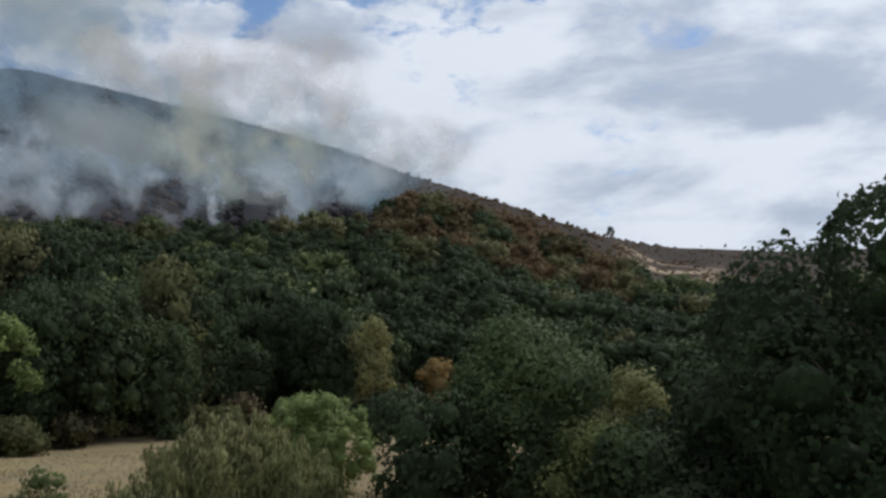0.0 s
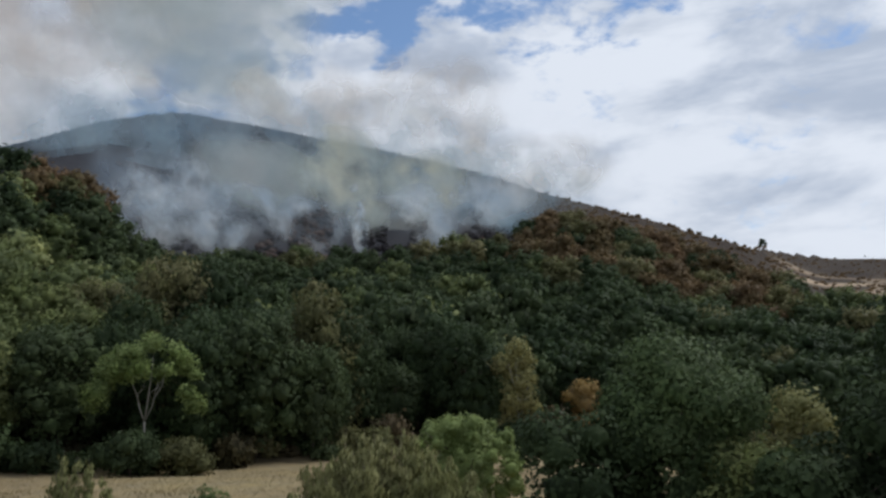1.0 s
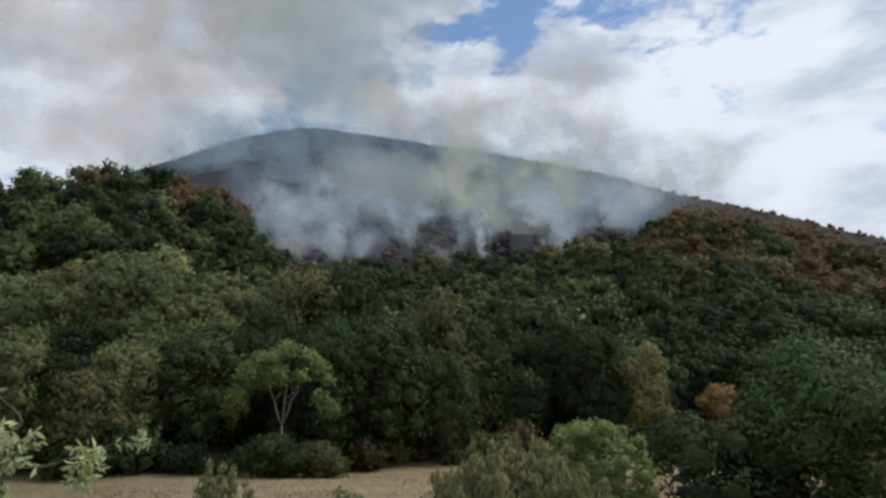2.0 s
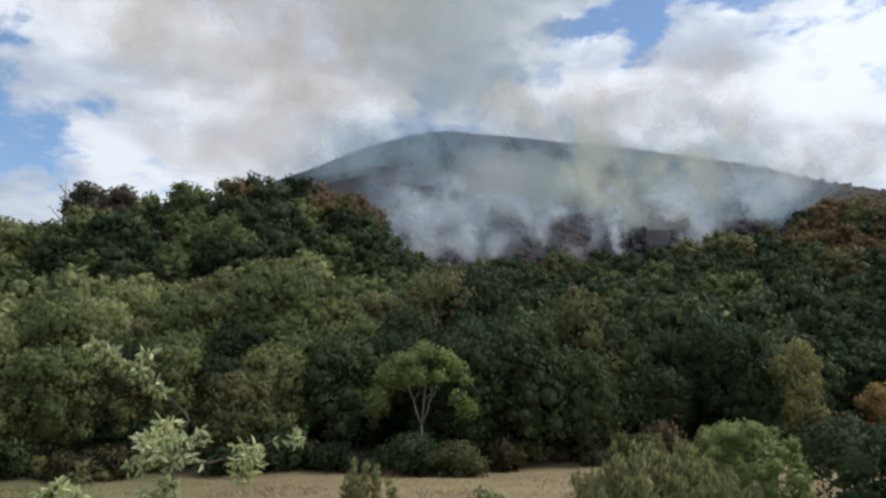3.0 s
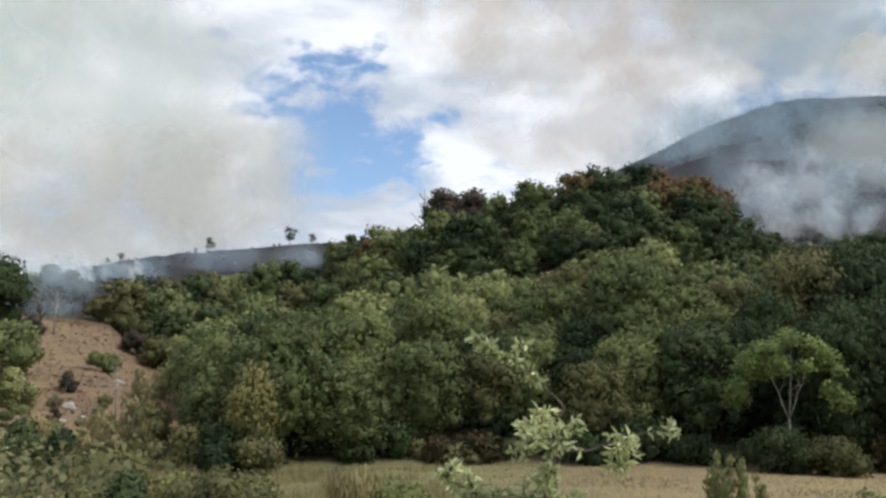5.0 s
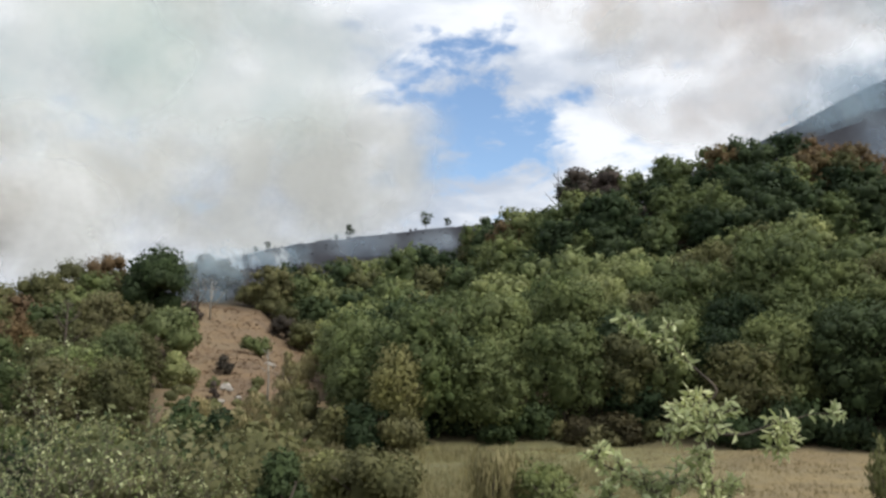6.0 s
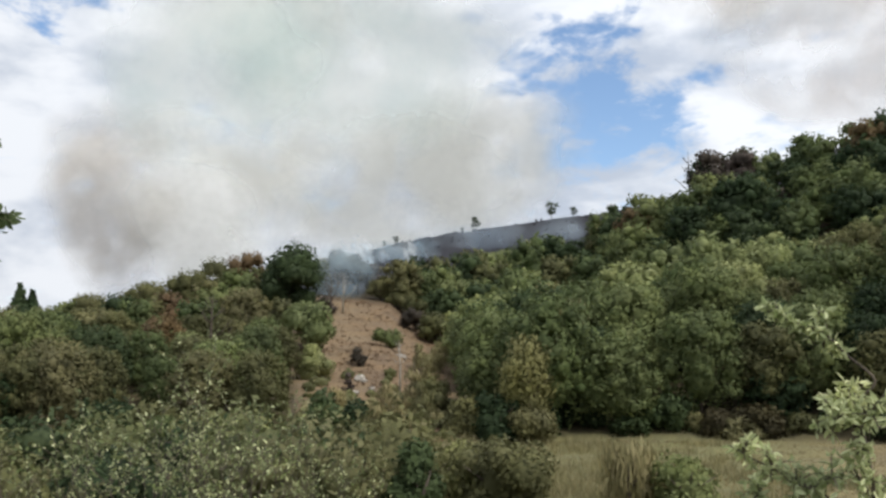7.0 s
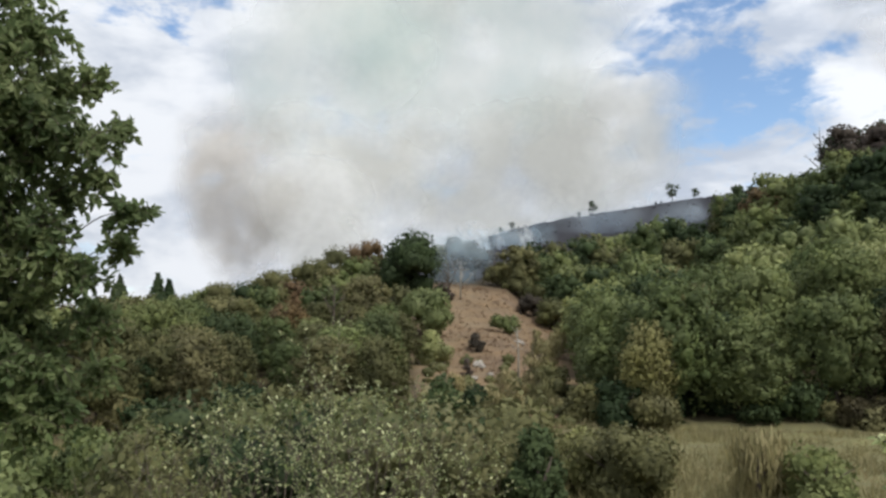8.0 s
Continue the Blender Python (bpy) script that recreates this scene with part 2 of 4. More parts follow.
def cover_at(az, r):
    """Base colour of the ground cover."""
    az = (az + 180) % 360 - 180
    x, y = -r * math.sin(radians(az)), r * math.cos(radians(az))
    w = noise.noise((x * 0.02, y * 0.02, 0.5))
    e, s = lay(az, EDGE), lay(az, SHELF)
    meadow = Vector((0.235, 0.185, 0.105)).lerp(Vector((0.155, 0.147, 0.072)), soft(36, 52, az))
    litter = Vector((0.060, 0.048, 0.028))
    moor = Vector((0.046, 0.035, 0.027))
    burnt = Vector((0.031, 0.031, 0.036))
    bracken = Vector((0.190, 0.138, 0.086))
    slope = Vector((0.10, 0.10, 0.05))
    meadow = Vector((0.085, 0.09, 0.04)).lerp(meadow, soft(32, 40, r + w * 4))
    c = meadow.lerp(litter, soft(e - 1.5, e + 2.5, r + w * 3))
    if -180 < az < -40 or az > 112:
        c = meadow.lerp(slope, soft(e, e + 30, r))
    in_clearing = soft(67.0, 69.5, az + w) * (1 - soft(78.6, 80.4, az + w)) * soft(80, 92, r) * (1 - soft(165, 180, r))
    c = c.lerp(bracken, in_clearing)
    high = soft(s + 5, s + 30, r + w * 25)
    c = c.lerp(moor, high * (1 - soft(4, 9, az)))
    c = c.lerp(burnt, high * soft(3, 8, az))
    scar = soft(-20, -17, az) * (1 - soft(-14, -11.5, az)) * soft(400, 440, r) * (1 - soft(540, 640, r))
    c = c.lerp(Vector((0.34, 0.26, 0.18)), scar * soft(-0.1, 0.2, noise.noise((x * 0.03, y * 0.03, 9.0))))
    return c


def mesh_object(name, verts, faces, mats, parent=None, smooth=False, indices=None):
    me = bpy.data.meshes.new(name)
    me.from_pydata(verts, [], faces)
    for m in mats:
        me.materials.append(m)
    if indices is not None:
        me.polygons.foreach_set("material_index", np.asarray(indices, np.int32))
    if smooth:
        me.polygons.foreach_set("use_smooth", np.ones(len(me.polygons), bool))
    me.update()
    ob = new(name, me)
    ob.parent = parent
    return ob


def build_ground():
    az = np.concatenate([np.arange(-180, -40, 5.0), np.arange(-40, 114, 0.5), np.arange(115, 180, 5.0)])
    rr = np.concatenate([np.arange(0, 40, 4.0) + 0.5, np.arange(40, 130, 3.0), np.arange(130, 330, 6.0), np.arange(330, 680, 11.0),
                         np.geomspace(690, 5000, 22)])
    n, k = len(az), len(rr)
    pts = [tuple(spot(a, r)) for r in rr for a in az]
    faces = [(j * n + i, j * n + (i + 1) % n, (j + 1) * n + (i + 1) % n, (j + 1) * n + i) for j in range(k - 1) for i in range(n)]
    pts.append((0, 0, 6.4))
    faces += [(len(pts) - 1, (i + 1) % n, i) for i in range(n)]
    ob = mesh_object("ground", pts, faces, [ground_material()], smooth=True)
    layer = ob.data.color_attributes.new("cover", "FLOAT_COLOR", "POINT")
    cols = np.ones((len(pts), 4), np.float32)
    for j, r in enumerate(rr):
        for i, a in enumerate(az):
            cols[j * n + i, :3] = cover_at(a, r)
    cols[-1, :3] = cols[0, :3]
    layer.data.foreach_set("color", cols.ravel())
    tagged(ob, "dry grass meadow rising to wooded slopes and burnt moorland", "ground", kind="structure")


build_ground()


# ---- foliage ----
def unit(v):
    return v / np.maximum(np.linalg.norm(v, axis=1, keepdims=True), 1e-9)


def leaf_quads(rng, at, out, size, jitter=0.55, long=1.25, droop=0.0, upright=0.0):
    """Kinked leaf sprays at the points, facing about outwards: vertices and quads."""
    m = len(at)
    nrm = unit(out + rng.normal(0, jitter, (m, 3)))
    a = unit(np.cross(nrm, rng.normal(0, 1, (m, 3))))
    b = np.cross(nrm, a)
    b[:, 2] -= droop
    if upright:
        b = unit(b * (1 - upright) + np.array((0, 0, upright)))
        a = unit(np.cross(b, rng.normal(0, 1, (m, 3))))
    s = size * rng.uniform(0.6, 1.3, (m, 1))
    k = rng.uniform(0.75, 1.2, (m, 4, 1))
    v = np.stack([at - a * s * 0.5 * k[:, 0], at - b * s * 0.5 * long * k[:, 1] - nrm * s * 0.15, at + a * s * 0.5 * k[:, 2],
                  at + b * s * 0.5 * long * k[:, 3] - nrm * s * 0.15], 1)
    return v.reshape(-1, 3), np.arange(4 * m).reshape(-1, 4)


def shade_round(ob, normals):
    """Leaves take their shading from the swell of the crown as well as from their own tilt."""
    ob.data.normals_split_custom_set_from_vertices([tuple(v) for v in normals.tolist()])
    return ob


def dome_lobes(rng, height, radius, base, number, flat=0.36):
    """A domed crown: a full body with even swellings over its upper side."""
    mid, half = (base + height) / 2, (height - base) / 2
    rows = [(0, 0, mid - half * 0.1, min(radius * 0.74, half)), (0, 0, base + half * 0.55, min(radius * 0.7, half)), (0, 0, height - radius * 0.5, radius * 0.5)]
    for i in range(number):
        u = -0.62 + 1.5 * (i + 0.5) / number + rng.uniform(-0.08, 0.08)
        w = math.sqrt(max(0.08, 1 - max(0.0, u) ** 2))
        a = 2.4 * i + rng.uniform(-0.5, 0.5)
        lr = radius * flat * rng.uniform(0.6, 1.45)
        q = (radius * rng.uniform(0.85, 1.08) - lr * 0.6) * w
        rows.append((q * math.cos(a), q * math.sin(a), min(mid + u * half, height - lr * 0.7), lr))
    return np.array(rows)


def crown_points(rng, lobes, count, skin=0.12, floor=-0.75):
    """Points on the outside of a heap of lobes (centre and radius rows), with outward directions."""
    c, r = lobes[:, :3], lobes[:, 3]
    pick = rng.choice(len(r), count * 9, p=r ** 2 / np.sum(r ** 2))
    d = unit(rng.normal(0, 1, (count * 9, 3)))
    d = d[d[:, 2] > floor] if floor > -1 else d
    pick = pick[:len(d)]
    p = c[pick] + d * (r[pick] * (1 + rng.normal(0, skin, len(d))))[:, None]
    ok = np.ones(len(d), bool)
    for k in range(len(r)):
        ok &= (np.linalg.norm(p - c[k], axis=1) > 0.9 * r[k]) | (pick == k)
    return p[ok][:count], d[ok][:count]


def lobes_of(rng, height, radius, base, number, slim=1.0, pointed=0.0, lump=1.0):
    """A heap of lobes that fills a crown from base to height."""
    rows = []
    mid, half = (base + height) / 2, (height - base) / 2
    for i in range(number):
        u = rng.uniform(-0.9, 0.85)
        w = math.sqrt(max(0.05, 1 - u * u))
        w = (max(w, 0.8) if u < 0 else w) * (1 - pointed * (u + 1) / 2)
        a = rng.uniform(0, 2 * math.pi)
        q = rng.uniform(0.35, 0.85) * w * radius * slim
        lr = radius * lump * rng.uniform(0.30, 0.52) * (1 - 0.5 * pointed * (u + 1) / 2)
        rows.append((q * math.cos(a), q * math.sin(a), min(mid + u * half, height - lr * 0.8), lr))
    rows.append((0, 0, mid, radius * 0.55))
    rows.append((0, 0, height - radius * 0.42, radius * 0.42))
    return np.array(rows)


ICO = None


def ball(centre, r, rng, squash=0.9):
    """A coarse uneven ball, for the dense inside of a crown."""
    global ICO
    if ICO is None:
        bm = bmesh.new()
        bmesh.ops.create_icosphere(bm, subdivisions=1, radius=1.0)
        ICO = (np.array([v.co[:] for v in bm.verts]), [tuple(v.index for v in f.verts) for f in bm.faces])
        bm.free()
    v = ICO[0] * (1 + rng.normal(0, 0.05, (len(ICO[0]), 1))) * r
    v[:, 2] *= squash
    return v + np.array(centre), ICO[1]


def crown_geometry(rng, lobes, count, size, jitter=0.55, core=0.8, skin=0.12, long=1.25, droop=0.0, floor=-0.75, upright=0.0, round_by=0.5):
    """Vertices, faces and shading normals of a crown: dense insides and sprays of leaves over them."""
    verts, faces, normals, off = [], [], [], 0
    heart = np.average(lobes[:, :3], axis=0, weights=lobes[:, 3])
    girth = np.maximum(np.ptp(lobes[:, :3], axis=0) * 0.5 + lobes[:, 3].mean(), 0.1)
    if core:
        for x, y, z, r in lobes:
            v, f = ball((x, y, z), r * core, rng)
            verts.append(v)
            normals.append(unit(v - np.array((x, y, z))))
            faces += [tuple(i + off for i in q) for q in f]
            off += len(v)
    p, d = crown_points(rng, lobes, count, skin, floor)
    v, f = leaf_quads(rng, p, d, size, jitter, long, droop, upright)
    q = v.reshape(-1, 4, 3)
    own = unit(np.cross(q[:, 2] - q[:, 0], q[:, 3] - q[:, 1]))
    swell = unit(0.45 * d + 0.55 * unit((p - heart) / girth))
    turned = np.sign(np.sum(own * swell, axis=1, keepdims=True))
    normals.append(np.repeat(unit(round_by * swell * turned + (1 - round_by) * own), 4, axis=0))
    verts.append(v)
    faces += [tuple(k) for k in (f + off).tolist()]
    return np.concatenate(verts), faces, np.concatenate(normals)


def tube(path, radii, sides=7):
    """A tapered limb along a path: vertices and faces."""
    verts, faces = [], []
    path = [Vector(p) for p in path]
    for i, (p, r) in enumerate(zip(path, radii)):
        t = (path[min(i + 1, len(path) - 1)] - path[max(i - 1, 0)]).normalized()
        a = t.orthogonal().normalized()
        b = t.cross(a)
        for k in range(sides):
            w = 2 * math.pi * k / sides
            verts.append(tuple(p + (a * math.cos(w) + b * math.sin(w)) * r))
    for i in range(len(path) - 1):
        for k in range(sides):
            q = (k + 1) % sides
            faces.append((i * sides + k, i * sides + q, (i + 1) * sides + q, (i + 1) * sides + k))
    faces.append(tuple(range(sides))[::-1])
    faces.append(tuple((len(path) - 1) * sides + k for k in range(sides)))
    return verts, faces


def joined(pieces):
    verts, faces = [], []
    for v, f in pieces:
        o = len(verts)
        verts += [tuple(p) for p in v]
        faces += [tuple(i + o for i in q) for q in f]
    return verts, faces


def limbs(rng, height, radius, girth, forks=5, start=0.3, lean=0.3):
    """Trunk and main limbs of a tree that stands at the origin."""
    top = Vector((rng.uniform(-lean, lean), rng.uniform(-lean, lean), height * 0.82))
    spine = [Vector((0, 0, -0.4)), Vector((top.x * 0.2, top.y * 0.2, height * 0.25)), Vector((top.x * 0.6, top.y * 0.4, height * 0.55)), top]
    out = [tube(spine, (girth * 1.25, girth, girth * 0.65, girth * 0.15))]
    for i in range(forks):
        h = height * rng.uniform(start, 0.65)
        a = 2.4 * i + rng.uniform(-0.4, 0.4)
        end = Vector((math.cos(a) * radius * 0.75, math.sin(a) * radius * 0.75, h + height * rng.uniform(0.12, 0.28)))
        foot = Vector((top.x * h / height, top.y * h / height, h))
        out.append(tube([foot, foot.lerp(end, 0.5) + Vector((0, 0, -0.25)), end], (girth * 0.5, girth * 0.3, girth * 0.06), 5))
    return joined(out)


def make_tree(name, label, rng, height, radius, leaves, base=0.12, number=16, count=1500, size=0.5, girth=0.2, bark=None, core=0.8,
              category="tree", pointed=0.0, slim=1.0, jitter=0.55, skin=0.12, long=1.25, droop=0.0, group="", upright=0.0, lump=1.0, dome=0.0):
    """A tree or bush that stands at the origin: an empty with trunk and crown."""
    ob = tagged(new(name), label, category, group)
    v, f = limbs(rng, height, radius, girth)
    mesh_object("trunk", v, f, [bark or BARK], ob, smooth=True)
    lobes = dome_lobes(rng, height, radius, base * height, number, dome) if dome else lobes_of(rng, height, radius, base * height, number, slim, pointed, lump)
    v, f, w = crown_geometry(rng, lobes, count, size, jitter, core, skin, long, droop, upright=upright)
    shade_round(mesh_object("crown", v.tolist(), f, [leaves], ob, smooth=True), w)
    return ob


def stand(ob, az, r, turn=0.0, scale=1.0, sink=0.15):
    ob.matrix_basis = Matrix.Translation(spot(az, r, -sink)) @ Matrix.Rotation(turn, 4, "Z") @ Matrix.Diagonal((scale, scale, scale, 1))
    return ob


def copy_at(ob, az, r, turn, scale, stretch=1.0):
    c = copy_thing(ob, Matrix.Translation(spot(az, r, -0.15)) @ Matrix.Rotation(turn, 4, "Z"))
    c.scale = (scale, scale, scale * stretch)
    return c


# ---- the wood on the slope ----
WOOD = "trees of the wood on the slope"
KINDS = {}
for kind, label in (("dark", "broadleaf tree with a dense rounded crown in dark shaded green"), ("mid", "green broadleaf tree with a dense rounded crown"),
                    ("light", "broadleaf tree with a billowing crown in light sunlit green"), ("olive", "olive green tree turning with the autumn"),
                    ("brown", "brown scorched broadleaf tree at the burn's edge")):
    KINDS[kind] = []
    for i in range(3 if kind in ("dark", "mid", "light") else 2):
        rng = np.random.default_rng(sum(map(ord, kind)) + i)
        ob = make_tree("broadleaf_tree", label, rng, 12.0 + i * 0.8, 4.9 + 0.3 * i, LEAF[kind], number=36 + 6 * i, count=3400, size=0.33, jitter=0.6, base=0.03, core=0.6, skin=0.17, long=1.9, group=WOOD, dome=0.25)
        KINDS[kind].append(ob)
used = {k: 0 for k in KINDS}


# Leaf kinds also paint cloud shade to the right, sunlit crowns to the left.
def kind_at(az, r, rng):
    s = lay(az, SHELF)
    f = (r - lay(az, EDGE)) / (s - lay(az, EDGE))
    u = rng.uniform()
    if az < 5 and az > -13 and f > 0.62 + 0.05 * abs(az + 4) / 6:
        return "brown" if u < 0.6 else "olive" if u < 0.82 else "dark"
    # hollow under cloud shadow: the shade is put in as dark leaves
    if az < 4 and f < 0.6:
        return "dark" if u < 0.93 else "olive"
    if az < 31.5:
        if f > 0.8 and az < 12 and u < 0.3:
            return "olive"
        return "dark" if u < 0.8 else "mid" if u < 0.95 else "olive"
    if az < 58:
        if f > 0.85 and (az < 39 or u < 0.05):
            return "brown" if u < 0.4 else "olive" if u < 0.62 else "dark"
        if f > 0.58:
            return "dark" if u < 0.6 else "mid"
        # front rows: shade on the wood's face, put in as darker leaves
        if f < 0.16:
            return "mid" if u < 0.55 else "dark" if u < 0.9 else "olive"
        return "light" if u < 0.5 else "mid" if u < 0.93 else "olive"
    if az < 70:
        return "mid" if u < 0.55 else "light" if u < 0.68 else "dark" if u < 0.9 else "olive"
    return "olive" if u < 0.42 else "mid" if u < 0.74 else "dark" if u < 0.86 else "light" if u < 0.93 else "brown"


far = {k: [] for k in KINDS}
grid_rng = np.random.default_rng(5)
near_places = []
for j, r in enumerate(np.arange(78, 305, 6.9)):
    step = math.degrees((6.6 if r < 140 else 7.6) / r)
    for i in range(int(143 / step)):
        az = -33 + (i + 0.5 * (j % 2)) * step + grid_rng.uniform(-0.35, 0.35) * step
        q = r + grid_rng.uniform(-3.4, 3.4)
        if q < lay(az, EDGE) + 3.2 or q > lay(az, SHELF) + 4:
            continue
        if 66.6 + 0.025 * (q - 85) < az < 80.0 and q < 172:
            continue
        near_places.append((az, q))
for az, q in near_places:
    kind = kind_at(az, q, grid_rng)
    turn, scale, stretch = grid_rng.uniform(0, 6.28), grid_rng.uniform(0.7, 1.16), grid_rng.uniform(0.85, 1.12)
    if q > lay(az, SHELF) - 10:
        scale = 0.85 + (scale - 0.72) * 0.4
    if 3 < az < 31.5 and q < 165:
        stretch *= 1.3
    if az > 77:
        scale *= 0.64
    if az < 70 and q < 112 or az < 6 and q < 140:
        scale *= 0.92
    close = q < 131 and -24 < az < 106
    if close:
        obs = KINDS[kind]
        copy_at(obs[used[kind] % len(obs)], az, q, turn, scale, stretch)
        used[kind] += 1
    else:
        far[kind].append((az, q, turn, scale, stretch))
# the patterns themselves take a place among the outer trees
extra = [(-26, 150), (-28, 160), (-30, 150), (-27, 175), (-31, 170), (-29, 185), (-33, 160), (-34, 180), (104, 120), (106, 130), (107, 115), (108, 140), (109, 125)]
for ob, (az, q) in zip([o for k in KINDS for o in KINDS[k]], extra):
    stand(ob, az, q)


def far_wood(kind, places, label):
    """The trees beyond counting, in one mesh."""
    rng = np.random.default_rng(len(places))
    shapes = []
    for i in range(4):
        lob = dome_lobes(rng, 11.8, 5.0, 1.4, 13, 0.3)
        shapes.append(crown_geometry(rng, lob, 490, 0.63, 0.6, 0.74, 0.16, 1.8))
    verts, faces, tints, normals, off = [], [], [], [], 0
    for i, (az, q, turn, scale, stretch) in enumerate(places):
        v, f, m = shapes[i % 4]
        c, s = math.cos(turn), math.sin(turn)
        w = v * (scale, scale, scale * stretch)
        w = np.stack([w[:, 0] * c - w[:, 1] * s, w[:, 0] * s + w[:, 1] * c, w[:, 2]], 1) + np.array(spot(az, q))
        normals.append(np.stack([m[:, 0] * c - m[:, 1] * s, m[:, 0] * s + m[:, 1] * c, m[:, 2]], 1))
        verts.append(w)
        faces.append((f, off))
        tints.append(np.full(len(v), rng.uniform(), np.float32))
        off += len(v)
    flat = [tuple(i + o for i in q) for f, o in faces for q in f]
    ob = mesh_object("far_trees", np.concatenate(verts).tolist(), flat, [LEAF[kind]], smooth=True)
    shade_round(ob, np.concatenate(normals))
    ob.data.attributes.new("tree_tint", "FLOAT", "POINT").data.foreach_set("value", np.concatenate(tints))
    tagged(ob, label, "trees", kind="stuff")


for kind, label in (("dark", "broadleaf wood in dark shaded green covering the upper slope"), ("mid", "green broadleaf wood covering the upper slope"),
                    ("light", "tree crowns in light sunlit green on the slope"), ("olive", "olive and yellowing tree crowns on the slope"),
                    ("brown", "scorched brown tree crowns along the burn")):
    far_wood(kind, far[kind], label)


# ---- smoke ----
SMOKE = {
    "haze": smoke_material("thin_blue_smoke", rgb(0.42, 0.58, 0.70), rgb(0.66, 0.80, 0.86), 0.60, 3.4, 0.28, 0.7),
    "thin": smoke_material("faint_blue_smoke", rgb(0.50, 0.62, 0.74), rgb(0.70, 0.80, 0.88), 0.42, 3.0, 0.3, 0.7),
    # white and cream: first colour paints the billows' shade, second their bright side
    "white": smoke_material("dense_white_smoke", rgb(0.68, 0.79, 0.88), rgb(0.98, 1.0, 0.99), 0.97, 3.6, 0.40, 0.64),
    "grey": smoke_material("grey_smoke", rgb(0.70, 0.79, 0.75), rgb(0.94, 0.96, 0.90), 0.8, 2.6, 0.12, 0.55),
    "yellow": smoke_material("yellowish_smoke", rgb(0.76, 0.83, 0.76), rgb(0.98, 0.95, 0.74), 0.88, 3.2, 0.3, 0.60),
    "beige": smoke_material("beige_smoke", rgb(0.56, 0.52, 0.47), rgb(0.86, 0.81, 0.74), 0.95, 3.0, 0.2, 0.6),
    "wisp": smoke_material("thin_beige_smoke", rgb(1.0, 0.85, 0.70), rgb(1.0, 0.95, 0.83), 0.74, 3.4, 0.3, 0.66),
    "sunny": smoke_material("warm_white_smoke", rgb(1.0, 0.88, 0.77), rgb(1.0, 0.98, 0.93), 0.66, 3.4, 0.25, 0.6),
    "billow": smoke_material("white_billowing_smoke", rgb(0.84, 0.84, 0.81), rgb(1.0, 1.0, 0.98), 0.92, 2.4, 0.25, 0.55),
    "cream": smoke_material("cream_smoke", rgb(0.76, 0.75, 0.69), rgb(0.96, 0.955, 0.90), 0.92, 3.0, 0.22, 0.56),
}


def puff(parent, az, el, r, wide, tall, kind, lean=0.0, seed=0):
    """One billow of smoke: a bellied sheet that hangs round the azimuth and elevation, leaning sideways as it rises."""
    nu, nv = 16, 14
    foot = parent.location
    verts, faces, uvs, drift = [], [], [], []
    per, rise, skew = (9.0, 0.85, 0.12) if r < 500 else (15.0, 1.0, 0.0)
    per = min(per, wide * 1.4)
    for j in range(nv + 1):
        for i in range(nu + 1):
            u, v = i / nu, j / nv
            a = az + (u - 0.5) * wide * (0.55 + 0.6 * v) + lean * (v - 0.5)
            e = el + (v - 0.5) * tall
            belly = (1 - (2 * u - 1) ** 2) * (1 - (2 * v - 1) ** 2)
            d = way(a, 0)
            q = r * (1 - 0.012 * belly + 0.0015 * noise.noise((u * 4 + seed, v * 4, r * 0.01)))
            verts.append(tuple(Vector((d.x * q, d.y * q, EYE + r * math.tan(radians(e)))) - foot))
            uvs.append((u, v))
            drift.append((((u - 0.5) * wide * (0.55 + 0.6 * v) + (lean - skew * tall) * v) / per, v * tall * rise / per))
    for j in range(nv):
        for i in range(nu):
            k = j * (nu + 1) + i
            faces.append((k, k + 1, k + nu + 2, k + nu + 1))
    ob = mesh_object("puff", verts, faces, [SMOKE[kind]], parent, smooth=True)
    layer = ob.data.uv_layers.new(name="UVMap")
    for loop in ob.data.loops:
        layer.data[loop.index].uv = uvs[loop.vertex_index]
    layer = ob.data.uv_layers.new(name="Drift")
    for loop in ob.data.loops:
        layer.data[loop.index].uv = drift[loop.vertex_index]
    return ob


def plume(label, az, r, puffs):
    top = new("smoke_plume")
    top.location = spot(az, r)
    tagged(top, label, "smoke")
    for i, p in enumerate(puffs):
        puff(top, *p, seed=i * 3.7)
    return top


# smoke that rises off the burning hillside: azimuth, elevation, distance, width, height, kind, lean
plume("thin blue smoke veiling the whole burning hillside", 17, 430,
      [(20, 14.2, 440, 54, 13, "haze", -2), (14, 12.8, 380, 44, 10, "haze", -4), (31, 14.0, 480, 24, 11, "haze", 2), (32.5, 16.4, 470, 16, 9, "haze", 2), (24, 16.0, 500, 26, 8, "thin", 2)])
for az, el, r, wide, tall in ((25.0, 10.6, 268, 7.0, 5.0), (19.4, 11.2, 284, 8.0, 5.4), (11.6, 11.6, 296, 9.0, 4.6), (29.4, 11.8, 256, 6.0, 6.0)):
    plume("wisp of white smoke curling off charred ground", az, r, [(az, el, r, wide, tall, "white", 2.5), (az - 1.5, el + 1.5, r + 22, wide * 0.8, tall, "thin", 3.0)])
plume("dense white smoke welling from burning heather", 27, 264, [(27.2, 11.0, 264, 8.0, 5.6, "white", 1.5), (28.0, 12.8, 292, 11, 7.5, "white", 3.0)])
plume("white smoke drifting off the burnt slope", 23, 275, [(22.8, 11.6, 276, 7.5, 6.0, "white", 2.0), (22.5, 14.2, 330, 12, 7.0, "grey", 3.0)])
